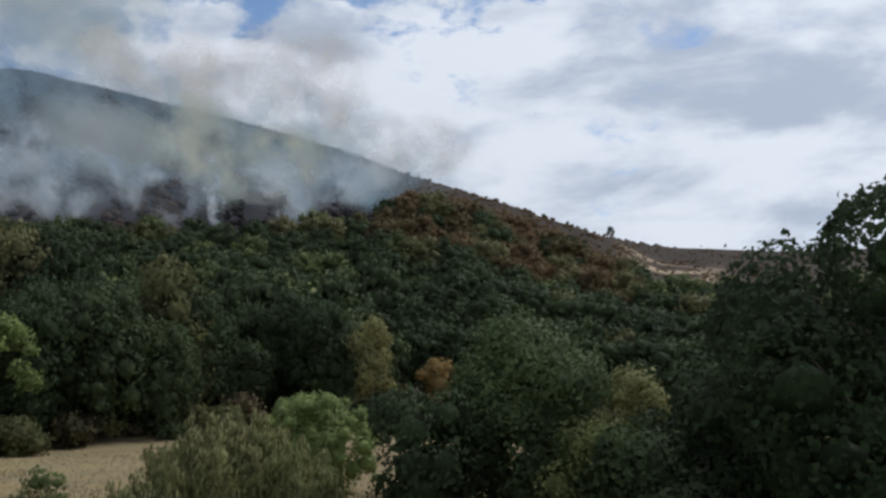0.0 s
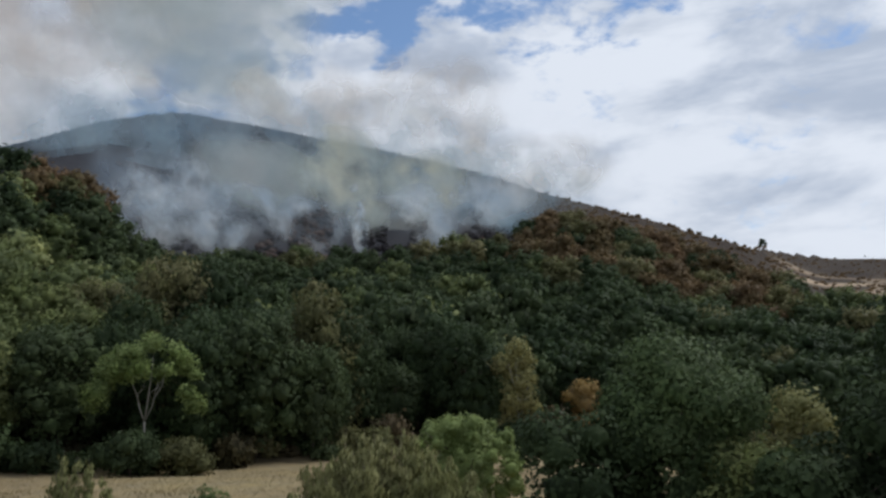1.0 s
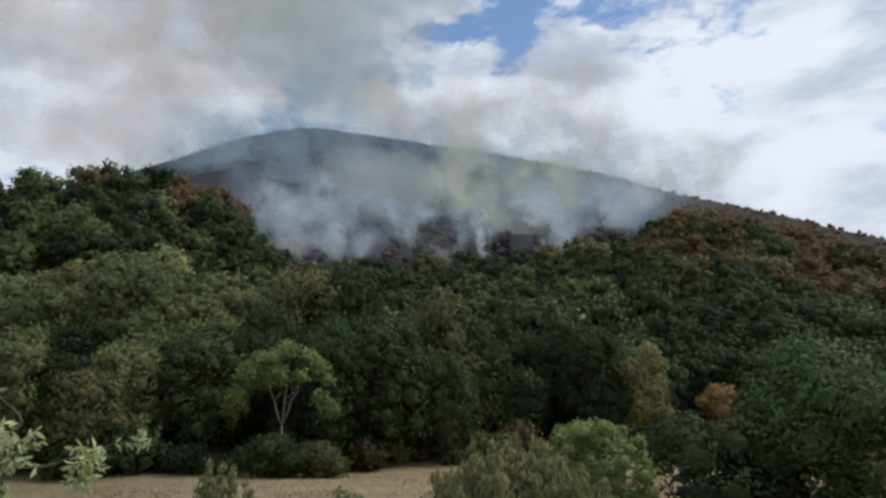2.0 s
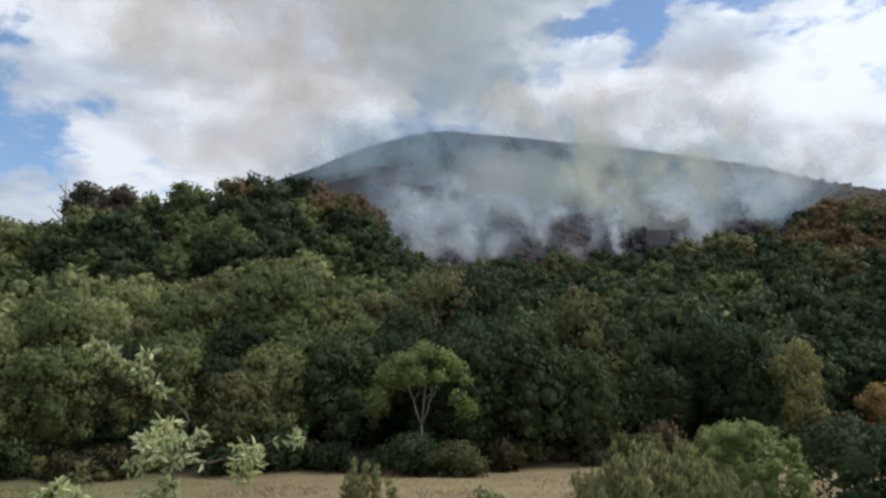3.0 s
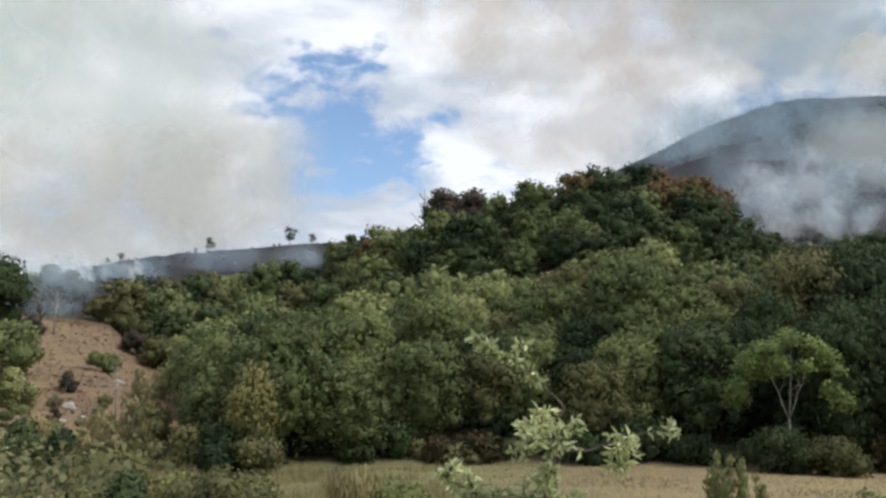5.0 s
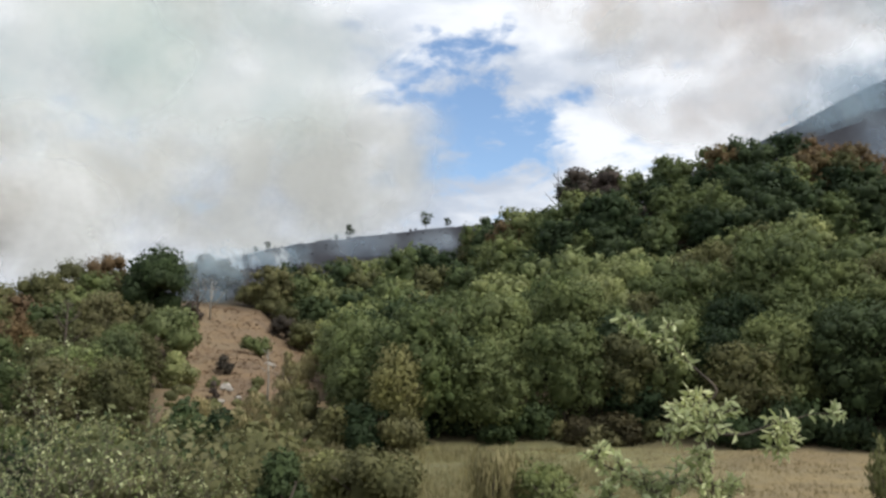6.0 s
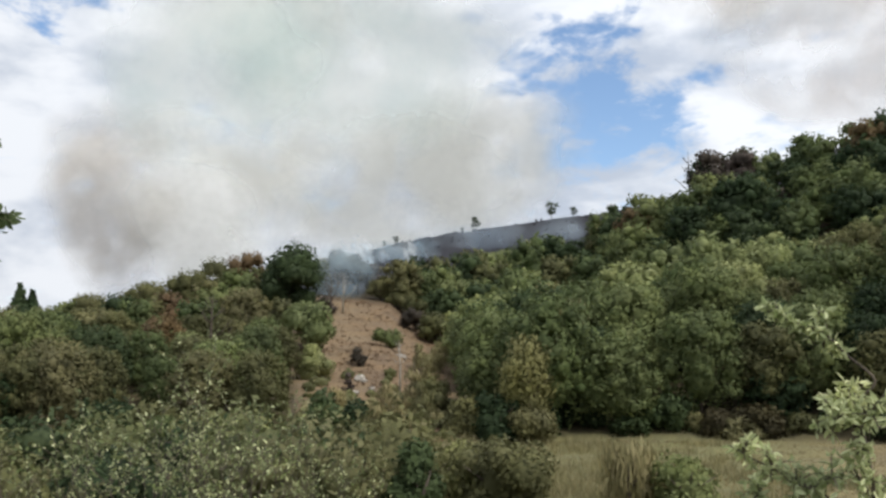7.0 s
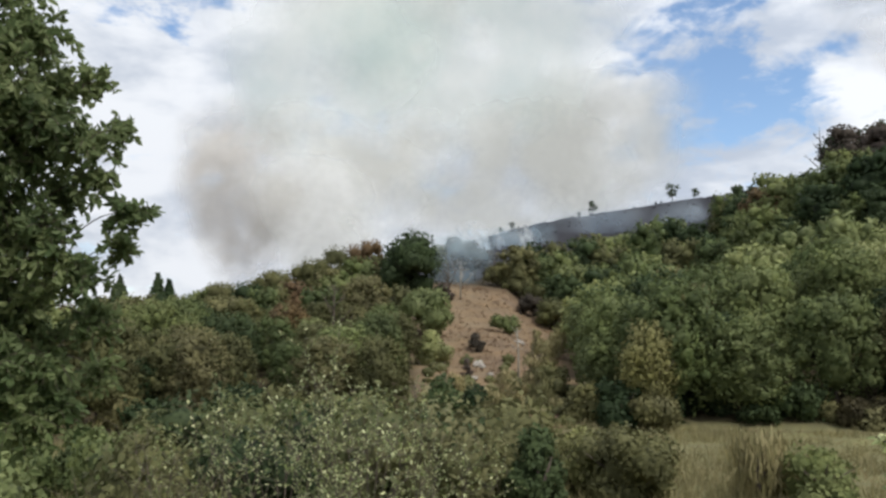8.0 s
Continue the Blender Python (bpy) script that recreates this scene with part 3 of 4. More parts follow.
plume("tall yellowish smoke column over the slope", 15.6, 270,
      [(15.6, 11.6, 270, 2.4, 6.2, "white", 0.6), (16.6, 14.4, 320, 10, 9.0, "yellow", 3.0), (12.0, 13.6, 350, 13, 7.0, "yellow", -3.0)])
plume("white smoke trailing along the hillside", 8, 300, [(8.5, 12.6, 300, 14, 5.6, "white", -2.5), (4.6, 12.4, 312, 8, 4.2, "haze", -1.5)])
plume("low white smoke among scorched trees", 31, 247, [(30.4, 12.0, 247, 6.0, 6.5, "white", 1.5), (31.6, 13.0, 262, 7.0, 6.0, "thin", 1.5)])
# smoke that stands in the sky behind the mountain
plume("broad grey green smoke cloud above the mountain", 27, 700,
      [(26.5, 25.5, 700, 28, 22, "grey", 3), (30, 24, 715, 16, 14, "wisp", 2), (36, 26, 735, 30, 20, "sunny", 2), (42, 19.0, 770, 26, 14, "sunny", 4), (46, 25, 805, 28, 12, "wisp", 0)])
plume("beige smoke wisps over the mountain ridge", 8, 700,
      [(20.0, 19.6, 690, 15, 7, "wisp", 2), (9.5, 18.6, 720, 13, 11, "wisp", 2), (3.0, 15.0, 690, 14, 6, "wisp", 1), (13.5, 18.0, 750, 13, 7, "wisp", 0)])
plume("huge cream smoke plume rising behind the moor", 80, 520,
      [(86.6, 8.8, 505, 14, 11, "billow", 1.5), (91.2, 9.8, 528, 12, 16, "beige", 1), (85, 10.5, 545, 20, 15, "cream", 1), (74, 11.0, 570, 30, 15, "cream", 0), (86, 18.5, 600, 22, 17, "grey", -2),
       (76, 19.5, 630, 32, 17, "grey", 0), (66.5, 13.0, 660, 18, 15, "cream", -1), (80, 25.0, 690, 32, 14, "cream", 0)])
plume("thin blue smoke drifting over the burnt moor", 66, 330, [(74.5, 6.6, 300, 11, 3.6, "haze", -1), (65, 8.0, 335, 16, 3.2, "thin", -1), (76.4, 5.6, 180, 7.0, 5.0, "haze", -1), (61.2, 8.4, 300, 4.5, 3.2, "thin", -0.5), (72.4, 6.9, 290, 4.0, 3.4, "white", 0.8), (70.6, 7.2, 310, 3.2, 3.0, "haze", 0.6), (75.2, 7.0, 250, 3.4, 3.8, "white", 0.8)])


# ---- burnt slope, ridge and moor ----
def clump_field(name, label, category, count, seed, place, leaves, low, high, squash=0.7):
    """Low shrubby clumps over a stretch of ground, in one mesh."""
    rng = np.random.default_rng(seed)
    verts, faces, off = [], [], 0
    while count > 0:
        got = place(rng)
        if got is None:
            continue
        count -= 1
        r = rng.uniform(low, high)
        c = spot(*got, lift=r * 0.25)
        v, f = ball(tuple(c), r, rng, squash)
        p = v[rng.integers(0, len(v), 10)]
        lv, lf = leaf_quads(rng, p, unit(p - np.array(c)), r * 0.7, 0.6)
        verts += [v, lv]
        faces += [tuple(i + off for i in q) for q in f]
        off += len(v)
        faces += [tuple(q) for q in (lf + off).tolist()]
        off += len(lv)
    ob = mesh_object(name, np.concatenate(verts).tolist(), faces, [leaves])
    tagged(ob, label, category, kind="stuff")


def on_burn(rng):
    az, f = rng.uniform(4, 30), 0.9 * rng.uniform(0, 1) ** 1.4
    r = lay(az, SHELF) + 4 + f * (lay(az, CREST) - lay(az, SHELF) - 10)
    return (az, r) if noise.noise((az * 0.5, r * 0.02, 1.0)) > -0.15 else None


def on_rust(rng):
    az, r = rng.normal(18.5, 4.5), rng.uniform(270, 420)
    return (az, r) if 6 < az < 34 and noise.noise((az * 0.35, r * 0.02, 5.0)) > 0.05 else None


def on_left_moor(rng):
    az = rng.uniform(57, 80)
    return az, rng.uniform(lay(az, SHELF) + 12, lay(az, CREST) - 4)


def on_right_moor(rng):
    az = rng.uniform(-24, 3)
    return az, rng.uniform(lay(az, SHELF) + 5, lay(az, CREST) - (60 if az < -12 else 3))


clump_field("burnt_heather", "charred heather and gorse clumps on the burnt slope", "heather", 2200, 21, on_burn, LEAF["burnt"], 0.6, 2.2)
clump_field("scorched_bracken", "rust brown scorched bracken on the burning slope", "bracken", 260, 22, on_rust, LEAF["rust"], 0.7, 2.4)
clump_field("moor_heather", "dark burnt heather on the moor", "heather", 420, 23, on_left_moor, LEAF["burnt"], 0.3, 0.8)
clump_field("hill_heather", "red brown heather and bracken on the far hill", "heather", 1300, 24, on_right_moor, LEAF["brown"], 0.5, 1.6)


def in_clearing_foot(rng):
    az, r = rng.uniform(68.6, 78.6), rng.uniform(83, 114)
    return (az, r) if noise.noise((az * 0.8, r * 0.1, 6.0)) > -0.1 + soft(95, 114, r) * 0.4 else None


clump_field("dry_scrub", "low olive and straw scrub at the clearing's foot", "scrub", 170, 25, in_clearing_foot, LEAF["olive"], 0.35, 1.0, 0.9)
clump_field("dry_tussocks", "straw coloured tussocks at the clearing's foot", "grass", 130, 26, in_clearing_foot, LEAF["tall"], 0.3, 0.8, 1.1)

ridge_shape = make_tree("ridge_tree", "small dark windswept tree on the bare ridge", np.random.default_rng(31), 5.0, 2.0, LEAF["dark"], base=0.25, number=8,
                        count=260, size=0.45, girth=0.12, group="trees along the ridge")
stand(ridge_shape, -11.5, lay(-11.5, CREST) - 4, 0, 1.35)
ridge_rng = np.random.default_rng(32)
for az in (-9.8, -8.6, -7.0, -5.2, -3.6, -1.8, 0.4, 1.6, 3.4, 4.4, 5.6, 7.3, 8.3, 9.1, 10.6, 11.1, 12.8, 14.4, 15.0, 17.2, 20.4, -17.4, -18.9, -20.6):
    copy_at(ridge_shape, az, lay(az, CREST) - 4, ridge_rng.uniform(0, 6.2), ridge_rng.uniform(0.3, 0.75) * (1.2 if az < -12 else 1), ridge_rng.uniform(0.7, 1.1))
lone = make_tree("lone_tree", "lone bare-stemmed tree on the burnt moor skyline", np.random.default_rng(33), 6.5, 2.2, LEAF["dark"], base=0.35, number=9, count=330,
                 size=0.4, girth=0.13, core=0.55, group="lone trees on the moor")
stand(lone, 61.8, 392, 0, 1.35)
for az, k in ((67.1, 1.1), (60.3, 0.85), (68.0, 0.45), (72.6, 0.6), (73.4, 0.45)):
    copy_at(lone, az, lay(az, CREST) - 6, az, k)

# ---- trees that stand out from the wood ----
def one(name, label, seed, az, r, height, radius, leaves, **more):
    ob = make_tree(name, label, np.random.default_rng(seed), height, radius, leaves, **more)
    return stand(ob, az, r, seed * 0.7)


one("skyline_tree", "dark narrow tree on the shoulder of the hill", 41, 57.6, 226, 13.0, 3.0, LEAF["dark"], count=700, size=0.6, slim=0.7)
one("skyline_tree", "olive leafed tree on the shoulder of the hill", 42, 58.6, 224, 11.5, 3.4, LEAF["olive"], count=700, size=0.6)
one("purple_tree", "purplish brown scorched tree on the knoll", 43, 51.0, 208, 14.4, 5.0, LEAF["plumtree"], count=1000, size=0.6)
one("purple_tree", "purplish brown scorched tree beside another on the knoll", 143, 49.3, 207, 12.8, 4.8, LEAF["plumtree"], count=1000, size=0.6)
one("yellow_birch", "thin yellowing birch at the edge of the wood", 44, 4.7, 114, 15.0, 3.5, LEAF["yellow"], base=0.2, number=24, count=2400, size=0.3, slim=0.95, core=0.5, skin=0.28, lump=0.75, long=1.9, bark=PALE_BARK)
one("orange_tree", "small orange autumn tree before the wood", 45, 0.3, 122, 9.6, 2.9, LEAF["orange"], number=18, count=1500, size=0.3, skin=0.25, lump=0.8, base=0.3)
one("yellow_birch", "pale yellow birch with drooping sprays", 46, 63.6, 84.0, 10.2, 3.1, LEAF["yellow"], base=0.02, number=26, count=3000, size=0.24, slim=0.95, core=0.5, skin=0.3, lump=0.75, long=2.0, droop=0.4)
one("thicket", "olive thicket beneath the yellow birch", 174, 63.2, 82.6, 3.2, 2.6, LEAF["olive"], base=0.0, number=12, count=1100, size=0.36, category="bush")
one("thicket", "dark thicket beneath the yellow birch", 175, 65.4, 83.6, 4.6, 2.8, LEAF["dark"], base=0.0, number=12, count=1200, size=0.36, category="bush")
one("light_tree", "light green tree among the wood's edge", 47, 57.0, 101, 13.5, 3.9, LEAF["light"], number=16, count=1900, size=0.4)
one("yellow_bush", "yellow green bush by the meadow", 48, -12.8, 60, 8.0, 3.0, LEAF["willow"], number=24, count=3600, size=0.2, core=0.6, skin=0.25, lump=0.8, long=1.9)
one("dark_oak", "dark rounded oak standing above the clearing", 49, 79.8, 146, 12.8, 5.4, LEAF["dark"], number=24, count=2200, size=0.5, base=0.1)
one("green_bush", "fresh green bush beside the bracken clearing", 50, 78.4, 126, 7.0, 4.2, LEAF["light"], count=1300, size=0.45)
for az, k in ((82.6, 11.0), (84.4, 10.4), (86.3, 9.0), (88.4, 8.4), (90.2, 7.8), (92.4, 8.0), (94.4, 7.0)):
    one("autumn_tree", "brown olive tree along the low ridge", int(az), az, 157, k, 4.2, LEAF["olive"] if az > 83 else LEAF["brown"], count=2200, size=0.32, number=22, skin=0.2, lump=0.8)


def conifer(az, r, height):
    """A narrow spruce of stacked drooping whorls."""
    rng = np.random.default_rng(int(az * 10))
    ob = tagged(new("spruce"), "dark narrow spruce on the low skyline", "tree", "spruces on the skyline")
    v, f = tube([(0, 0, -0.3), (0, 0, height * 0.5), (0, 0, height)], (0.25, 0.15, 0.03))
    mesh_object("trunk", v, f, [BARK], ob, smooth=True)
    at, out = [], []
    for i in range(700):
        h = rng.uniform(0.08, 1.0)
        a = rng.uniform(0, 6.283)
        q = (1 - h) * height * 0.46 * rng.uniform(0.5, 1.0) + 0.1
        at.append((q * math.cos(a), q * math.sin(a), h * height))
        out.append((math.cos(a), math.sin(a), 0.5))
    v, f = leaf_quads(rng, np.array(at), unit(np.array(out)), 0.75, 0.4, 1.6, 0.5)
    mesh_object("crown", v.tolist(), [tuple(q) for q in f.tolist()], [LEAF["dark"]], ob)
    stand(ob, az, r)


for az, k in ((95.6, 11.0), (96.3, 12.5), (98.6, 12.0)):
    conifer(az, 190, k)


def white_tree():
    """Forked pale-stemmed tree with a high light crown."""
    rng = np.random.default_rng(61)
    ob = tagged(new("pale_stemmed_tree"), "light green tree with forked bare white stems", "tree")
    stems = [tube([(0, 0, -0.3), (0.05, 0.1, 3.6), (0.0, 0, 5.2)], (0.13, 0.11, 0.09))]
    for dx, dz, thick in ((-1.1, 8.8, 0.08), (0.35, 9.4, 0.075), (1.25, 8.6, 0.06)):
        stems.append(tube([(0.0, 0, 5.1), (dx * 0.5, -0.2, 6.6), (dx * 0.75, -0.2, 7.8), (dx * 1.2, 0, dz), (dx * 1.5, 0.2, dz + 2.4)], (thick, thick * 0.85, thick * 0.7, thick * 0.5, 0.02), 6))
        for k in (0.4, 0.7):
            foot = Vector((dx * 0.6, -0.2, 6.4 + 2 * k))
            stems.append(tube([foot, foot + Vector((rng.uniform(-0.8, 0.8), -0.3, 0.7)), foot + Vector((rng.uniform(-1.5, 1.5), -0.3, 1.5))], (0.035, 0.025, 0.012), 4))
    v, f = joined(stems)
    mesh_object("trunk", v, f, [PALE_BARK], ob, smooth=True, )
    rows = []
    for i in range(46):
        x = rng.uniform(-1, 1)
        rows.append((x * 4.9, rng.uniform(-2.6, 2.0), 13.2 - 3.6 * x * x - rng.uniform(0, 1) ** 1.5 * 3.4, rng.uniform(0.5, 1.15)))
    v, f, w = crown_geometry(rng, np.array(rows), 4600, 0.24, 0.6, 0.55, 0.22, 1.9)
    shade_round(mesh_object("crown", v.tolist(), f, [LEAF["ivy"]], ob, smooth=True), w)
    stand(ob, 29.1, 90.5, radians(29))


white_tree()

one("thicket", "dense green thicket before the pale stems", 171, 29.8, 87.6, 4.0, 3.2, LEAF["dark"], base=0.0, number=22, count=2200, size=0.28, skin=0.25, lump=0.75, category="bush")
one("thicket", "olive thicket below the pale stems", 172, 26.6, 88.0, 3.2, 3.0, LEAF["olive"], base=0.0, number=22, count=2000, size=0.28, skin=0.25, lump=0.75, category="bush")
one("thicket", "dark thicket beneath the birch", 173, 4.4, 112.5, 4.2, 3.4, LEAF["dark"], base=0.0, number=14, count=1200, size=0.4, category="bush")

# low growth along the foot of the wood; its dark leaves carry shade
hedge = []
for i, (kind, label) in enumerate((("dark", "low thicket at the wood's foot, shade in its dark leaves"), ("bramble", "low brown bramble thicket at the wood's foot"),
                                   ("olive", "low olive brown thicket at the wood's foot"))):
    ob = make_tree("thicket", label, np.random.default_rng(70 + i), 2.7, 2.7, LEAF[kind], base=0.0, number=22, count=850, size=0.33, girth=0.08,
                   category="bush", jitter=0.7, skin=0.3, lump=0.7, core=0.7, long=1.8, group="thickets at the wood's foot")
    hedge.append(ob)
hedge_rng = np.random.default_rng(77)
first = [True, True, True]
az = -22.0
while az < 99:
    e = lay(az, EDGE)
    if not 70.0 < az < 77.3:
        i = int(hedge_rng.choice(3, p=(0.5, 0.25, 0.25)))
        q = e + hedge_rng.uniform(0.2, 5.5)
        k = hedge_rng.uniform(0.5, 1.2)
        if first[i]:
            stand(hedge[i], az, q, az, k)
            first[i] = False
        else:
            copy_at(hedge[i], az, q, hedge_rng.uniform(0, 6.2), k, hedge_rng.uniform(0.7, 1.4))
    az += math.degrees(hedge_rng.uniform(1.6, 3.2) / e)

# ---- the clearing ----
def boulder(az, r, size, seed, label):
    rng = np.random.default_rng(seed)
    bm = bmesh.new()
    bmesh.ops.create_icosphere(bm, subdivisions=3, radius=size)
    for v in bm.verts:
        k = 1 + 0.35 * noise.noise(v.co * (1.6 / size) + Vector((seed, 0, 0))) + 0.1 * noise.noise(v.co * (5 / size))
        v.co = Vector((v.co.x * k * 1.2, v.co.y * k, v.co.z * k * 0.75))
    me = bpy.data.meshes.new("boulder")
    bm.to_mesh(me)
    bm.free()
    me.materials.append(STONE)
    ob = tagged(new("boulder", me), label, "rock", "rocks in the clearing")
    ob.matrix_basis = Matrix.Translation(spot(az, r, size * 0.25))


for i, (az, r, size) in enumerate(((72.3, 132, 0.8), (72.0, 130, 0.5), (75.0, 112, 0.7), (74.7, 111, 0.4), (75.3, 103, 0.45), (74.2, 106, 0.4), (72.8, 108, 0.35))):
    boulder(az, r, size, 80 + i, "pale grey boulder lying in dead bracken")
one("gorse_bush", "small rounded dark bush in the bracken clearing", 91, 75.1, 118, 2.6, 1.2, LEAF["plumtree"], number=7, count=300, size=0.3, girth=0.06, category="bush", base=0.02)
one("gorse_bush", "small dark conical bush in the bracken clearing", 92, 75.8, 104, 2.3, 0.8, LEAF["plumtree"], number=7, count=260, size=0.25, girth=0.05, category="bush", base=0.02, pointed=0.8)
one("gorse_bush", "spreading green bush in the bracken clearing", 93, 73.1, 138, 3.0, 2.2, LEAF["mid"], number=8, count=400, size=0.35, girth=0.06, category="bush", base=0.02)
one("gorse_bush", "low green bush high in the clearing", 94, 73.6, 146, 2.0, 1.6, LEAF["dark"], number=7, count=300, size=0.3, girth=0.06, category="bush", base=0.02)


def bare_tree(az, r, height, seed, label, bark, spread=0.35, forks=9):
    rng = np.random.default_rng(seed)
    ob = tagged(new("bare_tree"), label, "tree")
    out = [tube([(0, 0, -0.3), (0.1, 0, height * 0.5), (0, 0.1, height)], (height * 0.022, height * 0.014, 0.02))]
    for i in range(forks):
        h = height * rng.uniform(0.25, 0.85)
        a = rng.uniform(0, 6.28)
        k = (height - h) * spread + 0.5
        tip = Vector((math.cos(a) * k, math.sin(a) * k, h + k * 1.1))
        mid = Vector((0, 0, h)).lerp(tip, 0.5) + Vector((rng.uniform(-0.2, 0.2), rng.uniform(-0.2, 0.2), -0.15))
        out.append(tube([(0, 0, h), mid, tip], (height * 0.009, height * 0.006, 0.012), 5))
        for j in range(3):
            b = mid.lerp(tip, rng.uniform(0.1, 0.8))
            out.append(tube([b, b + Vector((rng.uniform(-0.8, 0.8), rng.uniform(-0.8, 0.8), rng.uniform(0.3, 1.0)))], (height * 0.004, 0.01), 4))
    v, f = joined(out)
    mesh_object("trunk", v, f, [bark], ob, smooth=True)
    stand(ob, az, r, seed)


for az, r, h, k, kind in ((75.2, 186, 8.5, 3.0, "plumtree"), (76.6, 190, 10.0, 3.4, "plumtree"), (77.6, 184, 8.0, 3.0, "olive"), (74.2, 192, 6.5, 2.6, "plumtree")):
    one("scorched_tree", "scorched tree veiled by smoke behind the clearing", int(az * 7), az, r, h, k, LEAF[kind], base=0.15, number=12, count=700, size=0.4, core=0.5)
for az, r, h, k in ((71.0, 172, 6.2, 3.4), (72.4, 174, 5.6, 3.2), (73.6, 176, 4.4, 2.6)):
    one("olive_bush", "olive brown bush at the top of the clearing", int(az * 9), az, r, h, k, LEAF["olive"], base=0.0, number=12, count=800, size=0.36, category="bush")
for az, r, h in ((71.6, 95, 5.2), (70.9, 90, 4.6), (72.5, 88, 3.6), (74.0, 86, 3.2), (70.4, 104, 5.0), (69.9, 112, 5.4), (71.0, 118, 4.2), (73.2, 92, 4.0), (75.4, 84, 4.4), (76.6, 88, 4.6), (69.6, 122, 4.6)):
    one("straw_sapling", "thin straw coloured sapling at the clearing's foot", int(az * 11), az, r, h, 1.1, LEAF["tall"], base=0.0, number=12, count=800, size=0.14, core=0.0,
        long=4.0, skin=0.4, upright=0.8, girth=0.05, category="sapling")
one("dark_bush", "dark green bush below the clearing", 177, 77.4, 60, 6.0, 1.9, LEAF["dark"], base=0.0, number=12, count=1700, size=0.24, core=0.6, pointed=0.4, category="bush")
bare_tree(76.2, 160, 7.5, 101, "pale stemmed bare tree at the head of the clearing", PALE_BARK, 0.5, 14)
bare_tree(77.0, 158, 7.5, 103, "half bare scorched tree beside the clearing", BARK, 0.6, 18)
one("scorched_bush", "scorched brown bush at the head of the clearing", 95, 77.3, 157, 3.4, 2.2, LEAF["plumtree"], number=9, count=500, size=0.35, girth=0.08, category="bush", base=0.0)
one("scorched_bush", "dark scorched bush at the head of the clearing", 96, 71.6, 160, 4.2, 2.8, LEAF["plumtree"], number=10, count=600, size=0.35, girth=0.08, category="bush", base=0.0)
one("scorched_bush", "olive bush at the head of the clearing", 97, 69.8, 158, 6.0, 3.4, LEAF["olive"], number=12, count=900, size=0.36, girth=0.08, category="bush", base=0.0)
one("gorse_bush", "olive bush on the clearing's edge", 98, 78.2, 112, 4.6, 2.6, LEAF["light"], number=12, count=1000, size=0.3, girth=0.08, category="bush", base=0.0)
one("gorse_bush", "pale olive bush low in the clearing", 99, 70.2, 96, 4.2, 2.2, LEAF["olive"], number=12, count=1000, size=0.28, girth=0.08, category="bush", base=0.0)
bare_tree(72.3, 105, 6.5, 109, "slender pale dead sapling in the clearing", PALE_BARK, 0.1, 4)
bare_tree(71.3, 98, 6.0, 105, "slender brown dead sapling by the wood", BARK, 0.2, 7)
bare_tree(84.8, 118, 10.0, 106, "leafless grey tree in the thicket", BARK, 0.3, 12)
bare_tree(52.6, 214, 17.0, 107, "bare burnt tree on the knoll's shoulder", CHAR, 0.3, 10)

# ---- bushes in the valley, this side of the meadow ----
one("broad_tree", "broad dark green tree standing in the valley", 111, -5.6, 45, 10.4, 4.7, LEAF["deep"], pointed=0.3, number=44, count=15000, size=0.17, base=0.0, core=0.62, skin=0.2, lump=0.8, long=1.7)
one("broad_tree", "dark green bush beside the broad tree", 112, 0.2, 43, 6.6, 3.4, LEAF["dark"], number=20, count=4500, size=0.24, base=0.0, core=0.7)
one("broad_tree", "dark green bush among the valley thicket", 113, -9.6, 43, 5.2, 3.2, LEAF["mid"], number=16, count=3800, size=0.24, base=0.0, core=0.7)
def willow(name, label, seed, az, r, height, radius, plumes, leaves="willow"):
    """A willow bush: feathery upright plumes that fan out from one foot."""
    rng = np.random.default_rng(seed)
    ob = tagged(new(name), label, "bush")
    rows, wood = [], []
    for i in range(plumes):
        a, k = 2.4 * i + rng.uniform(-0.4, 0.4), math.sqrt((i + 0.5) / plumes)
        h = height * (1 - 0.38 * k * k) * rng.uniform(0.82, 1.04)
        foot = Vector((math.cos(a) * k * radius * 0.35, math.sin(a) * k * radius * 0.35, -0.1))
        tip = Vector((math.cos(a) * k * radius, math.sin(a) * k * radius, h))
        mid = foot.lerp(tip, 0.5) + Vector((math.cos(a), math.sin(a), 0)) * radius * 0.12
        wood.append(tube([foot, mid, tip], (0.035, 0.022, 0.006), 5))
        for t in (0.12, 0.3, 0.48, 0.64, 0.78, 0.9):
            p = foot.lerp(mid, t * 2) if t < 0.5 else mid.lerp(tip, t * 2 - 1)
            rows.append((p.x + rng.normal(0, 0.08), p.y + rng.normal(0, 0.08), p.z, radius * (0.21 - 0.14 * t) * rng.uniform(0.8, 1.2)))
    v, f = joined(wood)
    mesh_object("stem", v, f, [BARK], ob, smooth=True)
    v, f, w = crown_geometry(rng, np.array(rows), int(420 * plumes * radius / 2.6), 0.1, 0.7, 0.35, 0.5, 3.6, upright=0.72, floor=-0.9)
    shade_round(mesh_object("crown", v.tolist(), f, [LEAF[leaves]], ob, smooth=True), w)
    return stand(ob, az, r, seed)


